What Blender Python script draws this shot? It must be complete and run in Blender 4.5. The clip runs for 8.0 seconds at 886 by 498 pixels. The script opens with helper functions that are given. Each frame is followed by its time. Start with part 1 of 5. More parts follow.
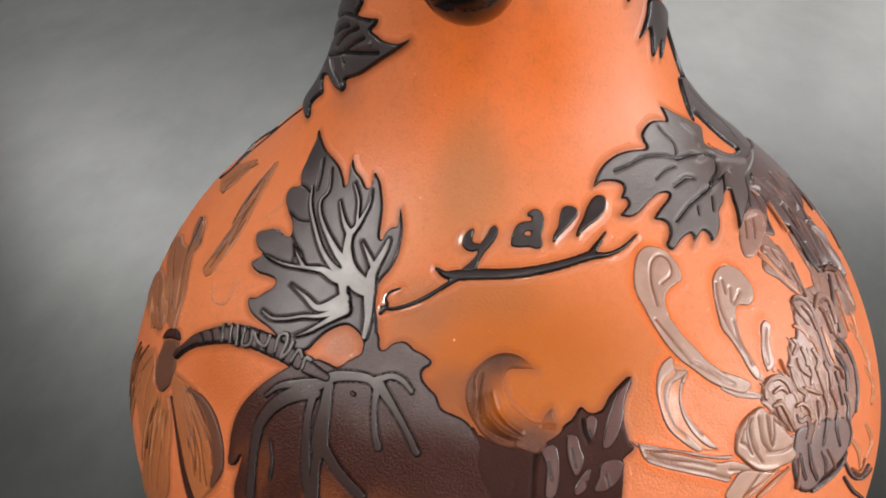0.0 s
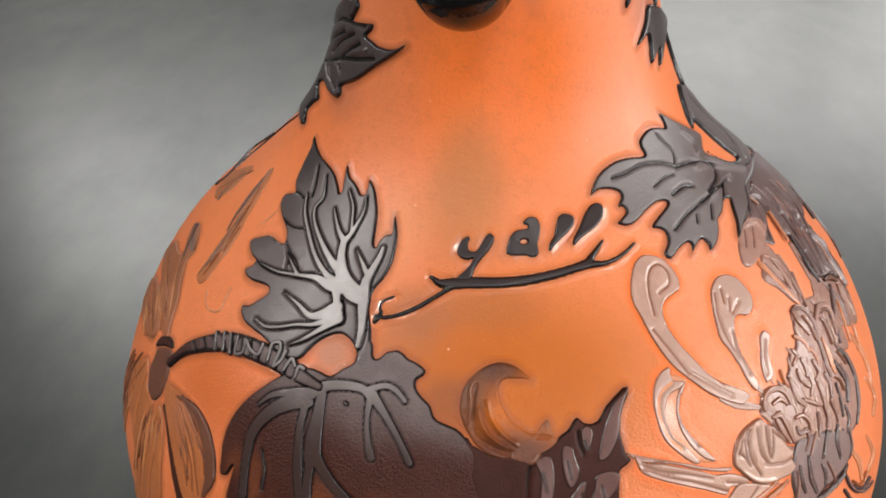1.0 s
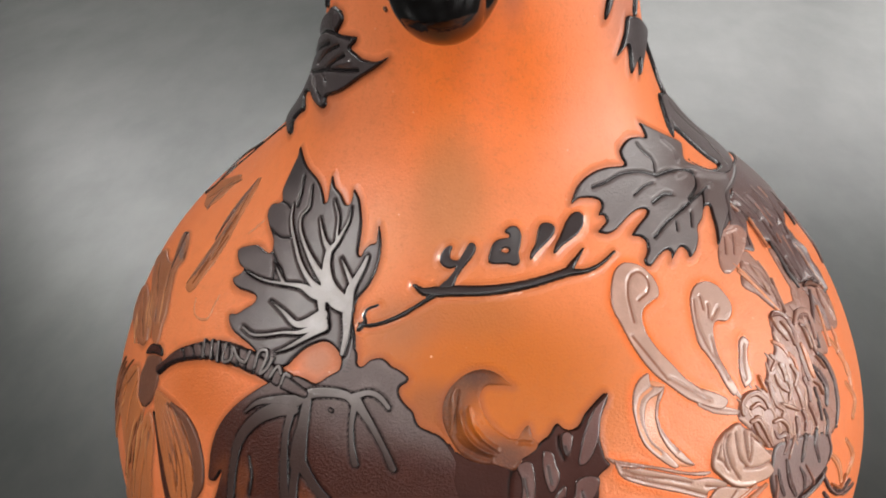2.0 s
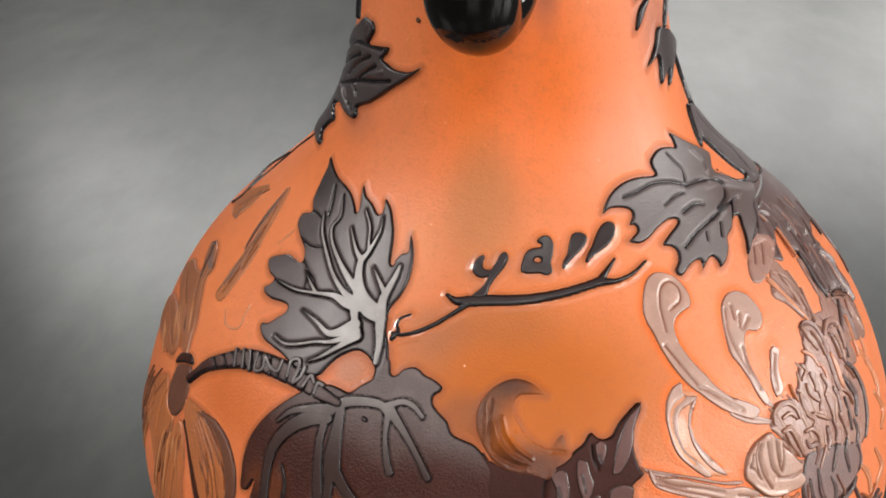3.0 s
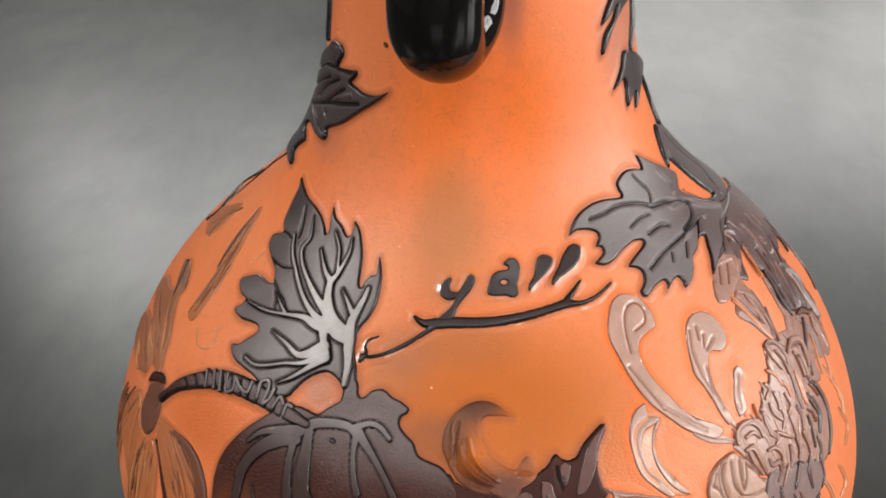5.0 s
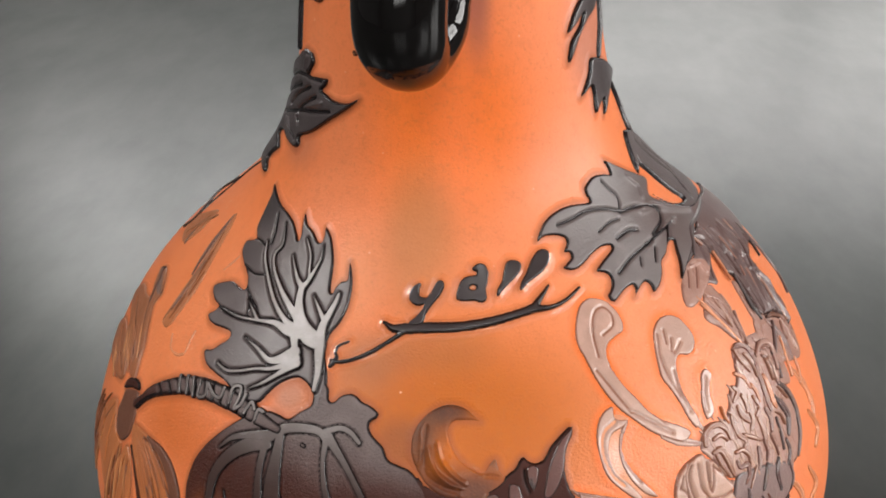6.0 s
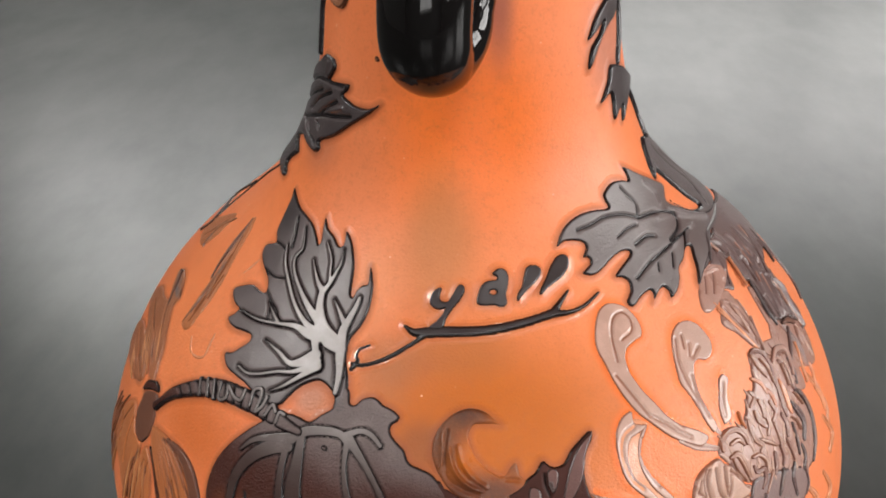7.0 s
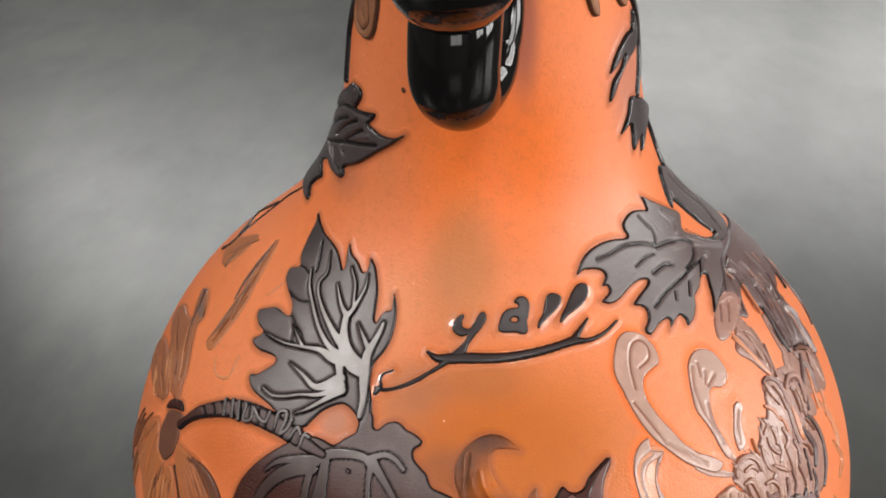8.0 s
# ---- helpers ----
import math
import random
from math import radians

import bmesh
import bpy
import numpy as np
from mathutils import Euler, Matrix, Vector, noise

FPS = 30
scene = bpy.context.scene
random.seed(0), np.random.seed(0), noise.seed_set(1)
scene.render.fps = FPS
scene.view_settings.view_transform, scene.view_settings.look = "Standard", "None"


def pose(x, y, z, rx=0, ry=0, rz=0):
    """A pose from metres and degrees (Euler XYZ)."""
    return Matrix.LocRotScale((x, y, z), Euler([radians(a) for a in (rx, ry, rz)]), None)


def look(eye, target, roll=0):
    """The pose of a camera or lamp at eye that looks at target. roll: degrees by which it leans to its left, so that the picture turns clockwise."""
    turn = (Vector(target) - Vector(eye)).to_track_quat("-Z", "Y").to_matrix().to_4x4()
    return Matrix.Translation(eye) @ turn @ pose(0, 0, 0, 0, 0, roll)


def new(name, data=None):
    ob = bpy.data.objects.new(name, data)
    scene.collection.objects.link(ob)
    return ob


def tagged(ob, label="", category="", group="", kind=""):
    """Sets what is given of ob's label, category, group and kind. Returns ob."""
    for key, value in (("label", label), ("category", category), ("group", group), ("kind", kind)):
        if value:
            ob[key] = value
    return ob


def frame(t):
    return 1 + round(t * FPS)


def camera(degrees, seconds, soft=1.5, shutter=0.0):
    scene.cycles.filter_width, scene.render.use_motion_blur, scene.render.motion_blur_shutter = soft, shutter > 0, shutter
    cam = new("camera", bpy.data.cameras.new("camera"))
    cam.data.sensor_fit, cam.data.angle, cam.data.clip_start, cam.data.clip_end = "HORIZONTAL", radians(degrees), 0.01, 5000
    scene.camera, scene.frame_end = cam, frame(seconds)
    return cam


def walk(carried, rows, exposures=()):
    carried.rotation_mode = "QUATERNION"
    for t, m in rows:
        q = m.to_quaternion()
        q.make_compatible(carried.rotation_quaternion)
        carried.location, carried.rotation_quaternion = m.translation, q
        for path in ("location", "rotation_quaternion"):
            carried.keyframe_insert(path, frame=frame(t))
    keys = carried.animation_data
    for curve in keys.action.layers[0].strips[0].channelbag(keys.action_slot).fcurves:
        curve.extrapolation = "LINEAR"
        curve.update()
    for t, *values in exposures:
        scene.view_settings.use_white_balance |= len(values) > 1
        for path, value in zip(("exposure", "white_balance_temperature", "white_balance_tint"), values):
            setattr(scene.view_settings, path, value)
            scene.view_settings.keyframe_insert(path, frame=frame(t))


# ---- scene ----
# camera and its path: seconds, place, yaw, pitch, roll
cam = camera(48.0, 8.0, soft=1.8)
ROWS = [
    (0, 0.00124, -0.17200, 0.23397, 4.20, -31.08, -1.49),
    (0.5, 0.00087, -0.17205, 0.23290, 4.33, -30.71, -1.50),
    (1, 0.00262, -0.17027, 0.23322, 4.51, -30.70, -1.43),
    (1.2, 0.00643, -0.17045, 0.23542, 4.62, -30.65, -1.44),
    (2.3, 0.00526, -0.17172, 0.23597, 4.53, -30.75, -1.77),
    (2.5, 0.00494, -0.17149, 0.23745, 4.51, -30.64, -1.74),
    (3, 0.00110, -0.17241, 0.23617, 4.78, -30.18, -1.80),
    (3.5, 0.00101, -0.17094, 0.23540, 4.37, -30.49, -1.54),
    (4, 0.00252, -0.17251, 0.23847, 4.32, -30.45, -1.48),
    (4.2, -0.00015, -0.17219, 0.23938, 4.23, -30.46, -1.33),
    (5.5, 0.00834, -0.17158, 0.24084, 4.02, -30.34, -1.72),
    (6, 0.00913, -0.17269, 0.24134, 3.91, -30.14, -1.73),
    (6.5, 0.00795, -0.17260, 0.24084, 3.79, -30.11, -1.51),
    (7, 0.00570, -0.17378, 0.24219, 3.81, -29.95, -1.37),
    (7.5, 0.00624, -0.17449, 0.24322, 3.87, -29.87, -1.27),
    (8, 0.00180, -0.17492, 0.24765, 3.68, -29.86, -0.64),
]
walk(cam, [(t, pose(x, y, z, 90 + pitch, 0, yaw) @ pose(0, 0, 0, 0, 0, roll)) for t, x, y, z, yaw, pitch, roll in ROWS],
     exposures=[(0.0, -0.12), (0.3, -0.04), (0.6, 0.0), (8.0, 0.0)])

# ---- light: a grey room with assumed, unseen windows and ceiling panels ----
world = bpy.data.worlds.new("world")
scene.world = world
world.use_nodes = True
world.node_tree.nodes["Background"].inputs[0].default_value = (0.5, 0.52, 0.55, 1)
world.node_tree.nodes["Background"].inputs[1].default_value = 0.25


# assumed windows and ceiling panels, area lamps before solid walls: name, centre, the side they face, width, height,
# watts
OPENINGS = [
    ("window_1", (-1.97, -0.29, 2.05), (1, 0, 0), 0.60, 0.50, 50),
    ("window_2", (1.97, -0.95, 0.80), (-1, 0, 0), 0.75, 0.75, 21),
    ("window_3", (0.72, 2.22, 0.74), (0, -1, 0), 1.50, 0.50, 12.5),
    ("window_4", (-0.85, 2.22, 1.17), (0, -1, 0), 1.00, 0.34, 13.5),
    # fill from the south, unseen, added to brighten the neck
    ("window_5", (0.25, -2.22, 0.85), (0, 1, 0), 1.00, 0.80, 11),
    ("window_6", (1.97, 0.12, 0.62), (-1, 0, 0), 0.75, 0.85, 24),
    # unseen, added for the glints right of the letters
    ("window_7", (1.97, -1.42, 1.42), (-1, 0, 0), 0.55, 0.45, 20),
    # two unseen panels, added for the highlights on the handle
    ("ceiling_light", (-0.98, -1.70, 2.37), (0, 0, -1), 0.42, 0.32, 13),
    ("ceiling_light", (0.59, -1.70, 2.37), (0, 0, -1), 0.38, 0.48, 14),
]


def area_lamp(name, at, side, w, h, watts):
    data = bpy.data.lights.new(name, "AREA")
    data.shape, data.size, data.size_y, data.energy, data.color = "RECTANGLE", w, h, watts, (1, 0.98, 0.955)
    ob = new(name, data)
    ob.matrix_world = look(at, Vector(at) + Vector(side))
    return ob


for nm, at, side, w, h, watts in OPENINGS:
    area_lamp(nm + "_assumed_lamp" if nm.startswith("window") else "assumed_panel_lamp", at, side, w, h, watts)


# ---- materials ----
def material(name):
    m = bpy.data.materials.new(name)
    m.use_nodes = True
    nt = m.node_tree
    return m, nt, nt.nodes["Principled BSDF"]



def node(nt, kind, values=()):
    n = nt.nodes.new(kind)
    for i, v in values:
        if isinstance(v, bpy.types.NodeSocket):
            nt.links.new(v, n.inputs[i])
        else:
            n.inputs[i].default_value = v
    return n


def mixed(nt, factor, a, b):
    """A mix of two colours; each a tuple or a socket."""
    n = nt.nodes.new("ShaderNodeMix")
    n.data_type = "RGBA"
    for i, v in ((0, factor), (6, a), (7, b)):
        if isinstance(v, bpy.types.NodeSocket):
            nt.links.new(v, n.inputs[i])
        else:
            n.inputs[i].default_value = v if i == 0 else (*v, 1)
    return n.outputs[2]


def ramp(nt, value, low, high):
    """0 to 1, smoothly, as value goes from low to high."""
    n = nt.nodes.new("ShaderNodeMapRange")
    n.interpolation_type = "SMOOTHSTEP"
    nt.links.new(value, n.inputs[0])
    n.inputs[1].default_value, n.inputs[2].default_value = low, high
    return n.outputs[0]


def grain(nt, coords, scale, detail=3.0, rough=0.55):
    n = node(nt, "ShaderNodeTexNoise", ((0, coords), (2, scale), (3, detail), (4, rough)))
    return n.outputs[0]


def maths(nt, op, a, b=0.0):
    n = nt.nodes.new("ShaderNodeMath")
    n.operation = op
    for i, v in ((0, a), (1, b)):
        if isinstance(v, bpy.types.NodeSocket):
            nt.links.new(v, n.inputs[i])
        else:
            n.inputs[i].default_value = v
    return n.outputs[0]


def bumped(nt, b, height, strength, distance):
    n = node(nt, "ShaderNodeBump", ((0, strength), (1, distance), ("Height", height)))
    nt.links.new(n.outputs[0], b.inputs["Normal"])


def spot(nt, uv, a, s, ra, rs):
    """1 at the place (degrees round, mm up) on the glass, fading to 0 at the radii given."""
    ax = maths(nt, "MULTIPLY", maths(nt, "SUBTRACT", uv.outputs[0], a / 100), 100 / ra)
    sy = maths(nt, "MULTIPLY", maths(nt, "SUBTRACT", uv.outputs[1], s / 100), 100 / rs)
    d = maths(nt, "SQRT", maths(nt, "ADD", maths(nt, "MULTIPLY", ax, ax), maths(nt, "MULTIPLY", sy, sy)))
    return maths(nt, "SUBTRACT", 1.0, ramp(nt, d, 0.2, 1.0))


def orange_glass(name, rough, near=0.0, deep=None, spots=(), wet=0.12):
    """The body's glass. near: the roughness, deep: the colour, that it takes on close to a motif."""
    m, nt, b = material(name)
    tex = node(nt, "ShaderNodeTexCoord")
    uv = node(nt, "ShaderNodeSeparateXYZ", ((0, tex.outputs["UV"]),))
    c = mixed(nt, ramp(nt, grain(nt, tex.outputs["Object"], 22, 4), 0.35, 0.7), (0.80, 0.206, 0.066), (0.84, 0.247, 0.097))
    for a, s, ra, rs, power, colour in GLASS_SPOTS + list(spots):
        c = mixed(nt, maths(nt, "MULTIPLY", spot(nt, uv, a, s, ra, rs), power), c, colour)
    dust = node(nt, "ShaderNodeTexVoronoi", ((0, tex.outputs["Object"]), (2, 330.0)))
    few = ramp(nt, node(nt, "ShaderNodeSeparateColor", ((0, dust.outputs["Color"]),)).outputs[0], 0.45, 0.95)
    fleck = maths(nt, "MULTIPLY", maths(nt, "SUBTRACT", 1.0, ramp(nt, dust.outputs["Distance"], 0.03, 0.085)), few)
    c = mixed(nt, maths(nt, "MULTIPLY", fleck, 0.75), c, (0.95, 0.60, 0.42))
    c = mixed(nt, maths(nt, "MULTIPLY", ramp(nt, grain(nt, tex.outputs["Object"], 420, 5, 0.7), 0.45, 0.8), 0.24), c, (0.42, 0.11, 0.03))
    c = mixed(nt, maths(nt, "MULTIPLY", ramp(nt, grain(nt, tex.outputs["Object"], 1700, 3, 0.7), 0.5, 0.75), 0.26), c, (0.42, 0.12, 0.028))
    r = maths(nt, "ADD", maths(nt, "MULTIPLY", grain(nt, tex.outputs["Object"], 90, 4), 0.12), rough - 0.06)
    if near:
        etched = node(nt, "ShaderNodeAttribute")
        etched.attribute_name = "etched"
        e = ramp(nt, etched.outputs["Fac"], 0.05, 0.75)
        r = maths(nt, "SUBTRACT", r, maths(nt, "MULTIPLY", e, rough - near))
        nt.links.new(maths(nt, "MULTIPLY", ramp(nt, etched.outputs["Fac"], 0.25, 0.8), wet), b.inputs["Coat Weight"])
        b.inputs["Coat Roughness"].default_value = 0.06
        # In LIP and GLOSS the deep colour paints shade close to a motif.
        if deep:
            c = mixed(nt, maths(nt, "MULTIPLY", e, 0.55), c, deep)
    nt.links.new(c, b.inputs["Base Color"])
    nt.links.new(r, b.inputs["Roughness"])
    b.inputs["Specular IOR Level"].default_value = 0.4
    fine = maths(nt, "ADD", grain(nt, tex.outputs["Object"], 2300, 3), maths(nt, "MULTIPLY", grain(nt, tex.outputs["Object"], 420, 3), 0.12))
    worn = maths(nt, "SUBTRACT", 1.0, maths(nt, "MULTIPLY", ramp(nt, uv.outputs[1], 0.48, 0.72), 0.75))
    bumped(nt, b, maths(nt, "MULTIPLY", fine, worn), 0.45, 0.0003)
    return m


def dark_glass(name, top, foot, low, high, polished, rough=0.40, thin=0.0, stipple=0.3, coat=0.0, spec=0.5, patches=()):
    """The upper, dark layer: etched tops whose colour goes from foot to top between two heights (mm up the wall), polished cut sides."""
    m, nt, b = material(name)
    tex = node(nt, "ShaderNodeTexCoord")
    uv = node(nt, "ShaderNodeSeparateXYZ", ((0, tex.outputs["UV"]),))
    etched = node(nt, "ShaderNodeAttribute")
    etched.attribute_name = "etched"
    e = ramp(nt, etched.outputs["Fac"], 0.15, 0.85)
    v = maths(nt, "ADD", uv.outputs[1], maths(nt, "MULTIPLY", maths(nt, "SUBTRACT", grain(nt, tex.outputs["Object"], 60, 3), 0.5), 0.12))
    etch = maths(nt, "MULTIPLY", ramp(nt, grain(nt, tex.outputs["Object"], 260, 5), 0.4, 0.75), 0.35)
    worn = mixed(nt, etch, top, tuple(min(1, x * 1.6 + 0.01) for x in top))
    low_tone = mixed(nt, etch, foot, tuple(min(1, x * 1.5) for x in foot))
    c = mixed(nt, ramp(nt, v, low / 100, high / 100), low_tone, worn)
    glow = maths(nt, "MULTIPLY", maths(nt, "SUBTRACT", 1.0, ramp(nt, uv.outputs[1], (low - 11) / 100, (low - 2) / 100)), ramp(nt, grain(nt, node(nt, "ShaderNodeMapping", ((0, tex.outputs["Object"]), (3, (1.0, 1.0, 0.3)))).outputs[0], 150, 4), 0.36, 0.66))
    glow = maths(nt, "MULTIPLY", glow, spot(nt, uv, -24, 18, 26, 22))
    c = mixed(nt, maths(nt, "MULTIPLY", glow, thin), c, (0.27, 0.072, 0.020))
    # Each patch paints a darker tone into the colour at its place.
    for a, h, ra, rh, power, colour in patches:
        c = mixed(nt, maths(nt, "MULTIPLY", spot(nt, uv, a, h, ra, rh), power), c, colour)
    c = mixed(nt, e, polished, c)
    nt.links.new(c, b.inputs["Base Color"])
    r = maths(nt, "ADD", maths(nt, "MULTIPLY", e, rough - 0.24), maths(nt, "MULTIPLY", grain(nt, tex.outputs["Object"], 120, 4), 0.14))
    r = maths(nt, "ADD", r, 0.17)
    nt.links.new(r, b.inputs["Roughness"])
    bumped(nt, b, grain(nt, tex.outputs["Object"], 2700, 3), stipple, 0.0004)
    b.inputs["Coat Weight"].default_value = coat
    b.inputs["Specular IOR Level"].default_value = spec
    b.inputs["Coat Roughness"].default_value = 0.07
    return m


# tints of the body, painted shade and glow among them: degrees round, mm up the wall, radii, strength, colour
GLASS_SPOTS = [
    # left edge: amber wash, with the light's falloff there painted in
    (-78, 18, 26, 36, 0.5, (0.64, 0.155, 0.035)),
    (62, 94, 22, 17, 0.7, (0.46, 0.20, 0.145)),
    (-25, 37, 5, 4.5, 0.9, (0.50, 0.235, 0.16)),
    (-66, 68, 22, 20, 0.55, (0.80, 0.20, 0.05)),
    (6, 66, 12, 22, 0.35, (0.74, 0.20, 0.05)),
    (48, 46, 32, 32, 0.6, (0.85, 0.28, 0.128)),
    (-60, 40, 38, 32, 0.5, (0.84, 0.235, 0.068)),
    # neck: red-orange glass, brightened so the colour carries its translucent glow
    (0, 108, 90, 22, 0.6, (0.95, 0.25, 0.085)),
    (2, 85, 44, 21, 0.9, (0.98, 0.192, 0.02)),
    (-7, 66, 15, 18, 0.6, (0.42, 0.175, 0.055)),
    # pale tan sheen left of the letters, painted as a tint
    (-22, 56, 12, 14, 0.45, (0.74, 0.30, 0.13)),
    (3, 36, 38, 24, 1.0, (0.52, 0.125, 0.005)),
    # below the twig: brown grain, with its shading painted in
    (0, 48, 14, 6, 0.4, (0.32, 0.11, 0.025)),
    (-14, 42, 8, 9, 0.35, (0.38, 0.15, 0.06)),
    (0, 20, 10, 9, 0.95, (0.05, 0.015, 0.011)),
    # soft shadow right of the broad leaf, painted as a brown smudge
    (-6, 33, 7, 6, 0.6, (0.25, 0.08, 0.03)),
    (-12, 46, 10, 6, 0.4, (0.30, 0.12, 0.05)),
    # deeper orange below the stem: shading near the leaf edges, as colour
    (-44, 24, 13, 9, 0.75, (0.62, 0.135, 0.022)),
    # brown-mauve shadow painted under the neck leaf
    (-58, 75.5, 16, 7, 0.5, (0.40, 0.14, 0.08)),
    # beside the handle: its shadow and dark purple glass in one tint
    (12.1, 105.4, 8, 17, 0.6, (0.18, 0.062, 0.07)),
]
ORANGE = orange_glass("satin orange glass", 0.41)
# LIP and GLOSS darken towards a motif: its shade is put into the colour
LIP = orange_glass("fire-polished orange glass, shade painted in", 0.41, 0.37, (0.33, 0.082, 0.026))
GLOSS = orange_glass("wet-looking orange glass", 0.41, 0.2, (0.58, 0.165, 0.06), wet=0.8)
DEEP = orange_glass("deep orange glass", 0.41, 0.28, (0.90, 0.16, 0.014))
SCROLL = orange_glass("smoky orange glass", 0.36, 0.3, None, [(0, 40, 10, 8, 1.0, (0.075, 0.024, 0.012)), (-3.5, 34, 5, 10, 0.9, (0.14, 0.05, 0.022)), (2, 26, 15, 6, 0.95, (0.10, 0.03, 0.014)), (8, 31, 3, 3, 0.8, (0.14, 0.05, 0.025))])
DARK = dark_glass("dark cameo layer", (0.165, 0.128, 0.122), (0.056, 0.0145, 0.009), 23, 36, (0.010, 0.006, 0.007), 0.34, 0.9, 0.7, spec=0.25)
SLATE = dark_glass("slate-dark cameo layer", (0.060, 0.046, 0.046), (0.05, 0.03, 0.028), 10, 30, (0.010, 0.006, 0.007), 0.30, 0.0, 0.2)
# SATIN's patches put shading into the colour of the tip and left lobes
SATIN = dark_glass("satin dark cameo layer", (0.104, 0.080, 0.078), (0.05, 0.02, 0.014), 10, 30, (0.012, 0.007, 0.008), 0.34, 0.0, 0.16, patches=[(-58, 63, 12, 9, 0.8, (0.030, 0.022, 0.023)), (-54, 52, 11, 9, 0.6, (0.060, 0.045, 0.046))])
# lighter copy of SATIN: the shoulder leaf's broad sheen is put into the colour
SATIN_LIT = dark_glass("satin cameo layer lightened for sheen", (0.150, 0.124, 0.120), (0.05, 0.02, 0.014), 10, 30, (0.012, 0.007, 0.008), 0.34, 0.0, 0.3, patches=[(66, 58, 18, 14, 0.7, (0.10, 0.062, 0.056))])
BROWN = dark_glass("red-brown cameo layer", (0.105, 0.036, 0.027), (0.09, 0.028, 0.02), 10, 30, (0.035, 0.013, 0.010), 0.36, 0.0, 0.2, 0.15)
MAUVE = dark_glass("mauve-brown cameo layer", (0.34, 0.18, 0.138), (0.34, 0.16, 0.112), 0, 40, (0.16, 0.06, 0.04), 0.28, coat=0.2)
# paler than the leaves: reflected sheen on the veins is put into the colour
VEIN = dark_glass("dark layer of the veins, sheen painted in", (0.29, 0.255, 0.245), (0.050, 0.028, 0.024), 22, 44, (0.010, 0.006, 0.007), 0.25, 0.0, 0.2)
INK = dark_glass("ink-dark polished layer", (0.024, 0.014, 0.014), (0.024, 0.014, 0.014), 0, 60, (0.006, 0.004, 0.004), 0.30, 0.0, 0.1)
PLUM = dark_glass("plum cameo layer", (0.135, 0.084, 0.078), (0.19, 0.10, 0.083), 0, 40, (0.06, 0.026, 0.021), 0.30, coat=0.1)
SMOKE = dark_glass("thin smoky brown layer", (0.30, 0.125, 0.06), (0.36, 0.11, 0.04), 0, 60, (0.085, 0.03, 0.014), 0.32)
UMBER = dark_glass("umber layer", (0.15, 0.06, 0.035), (0.15, 0.055, 0.03), 0, 60, (0.04, 0.014, 0.01), 0.34)
PETAL = dark_glass("pale mauve-brown layer", (0.45, 0.27, 0.21), (0.49, 0.275, 0.19), 0, 40, (0.24, 0.092, 0.052), 0.25, coat=0.55)
BLUSH = dark_glass("pale rosy layer", (0.66, 0.27, 0.14), (0.62, 0.22, 0.09), 0, 60, (0.36, 0.10, 0.03), 0.22, coat=0.3)
AMBER = dark_glass("thin amber layer", (0.42, 0.145, 0.055), (0.47, 0.145, 0.045), 0, 60, (0.20, 0.06, 0.02), 0.3)
TAN = dark_glass("pale tan layer", (0.58, 0.27, 0.12), (0.58, 0.25, 0.10), 0, 60, (0.30, 0.10, 0.035), 0.3)
SEPIA = dark_glass("dark sepia layer", (0.050, 0.0135, 0.009), (0.036, 0.009, 0.006), 10, 30, (0.012, 0.005, 0.004), 0.42, 0.0, 0.2, spec=0.16)
BLACK, _nt, _b = material("black glossy glass")
_b.inputs["Base Color"].default_value = (0.004, 0.003, 0.003, 1)
_b.inputs["Roughness"].default_value = 0.06
_b.inputs["Specular IOR Level"].default_value = 0.38


def table_grey():
    m, nt, b = material("satin grey tabletop")
    tex = node(nt, "ShaderNodeTexCoord")
    wide = node(nt, "ShaderNodeMapping", ((0, tex.outputs["Object"]), (3, (1.0, 1.15, 1.0))))
    cloud = ramp(nt, grain(nt, wide.outputs[0], 8, 3, 0.5), 0.25, 0.75)
    deep = node(nt, "ShaderNodeMapping", ((0, tex.outputs["Object"]), (3, (1.0, 0.5, 1.0))))
    fine = ramp(nt, grain(nt, deep.outputs[0], 42, 5, 0.62), 0.15, 0.85)
    cloud = maths(nt, "ADD", maths(nt, "MULTIPLY", cloud, 0.4), maths(nt, "MULTIPLY", fine, 0.6))
    c = mixed(nt, cloud, (0.035, 0.041, 0.039), (0.066, 0.067, 0.065))
    nt.links.new(c, b.inputs["Base Color"])
    nt.links.new(maths(nt, "ADD", maths(nt, "MULTIPLY", cloud, 0.25), 0.36), b.inputs["Specular IOR Level"])
    b.inputs["Roughness"].default_value = 0.31
    return m


def wall_paint():
    m, nt, b = material("grey wall paint")
    tex = node(nt, "ShaderNodeTexCoord")
    c = mixed(nt, grain(nt, tex.outputs["Object"], 3, 5), (0.17, 0.17, 0.165), (0.21, 0.21, 0.205))
    nt.links.new(c, b.inputs["Base Color"])
    b.inputs["Roughness"].default_value = 0.7
    return m


# ---- building blocks ----
def mesh_of(name, verts, faces, mat, uv=None):
    me = bpy.data.meshes.new(name)
    me.from_pydata([tuple(v) for v in verts], [], [tuple(int(i) for i in f) for f in faces])
    me.polygons.foreach_set("use_smooth", [True] * len(me.polygons))
    if uv is not None:
        layer = me.uv_layers.new(name="wall")
        ids = np.empty(len(me.loops), dtype=np.int32)
        me.loops.foreach_get("vertex_index", ids)
        layer.data.foreach_set("uv", np.asarray(uv, dtype=np.float32)[ids].ravel())
    me.materials.append(mat)
    me.update()
    return me


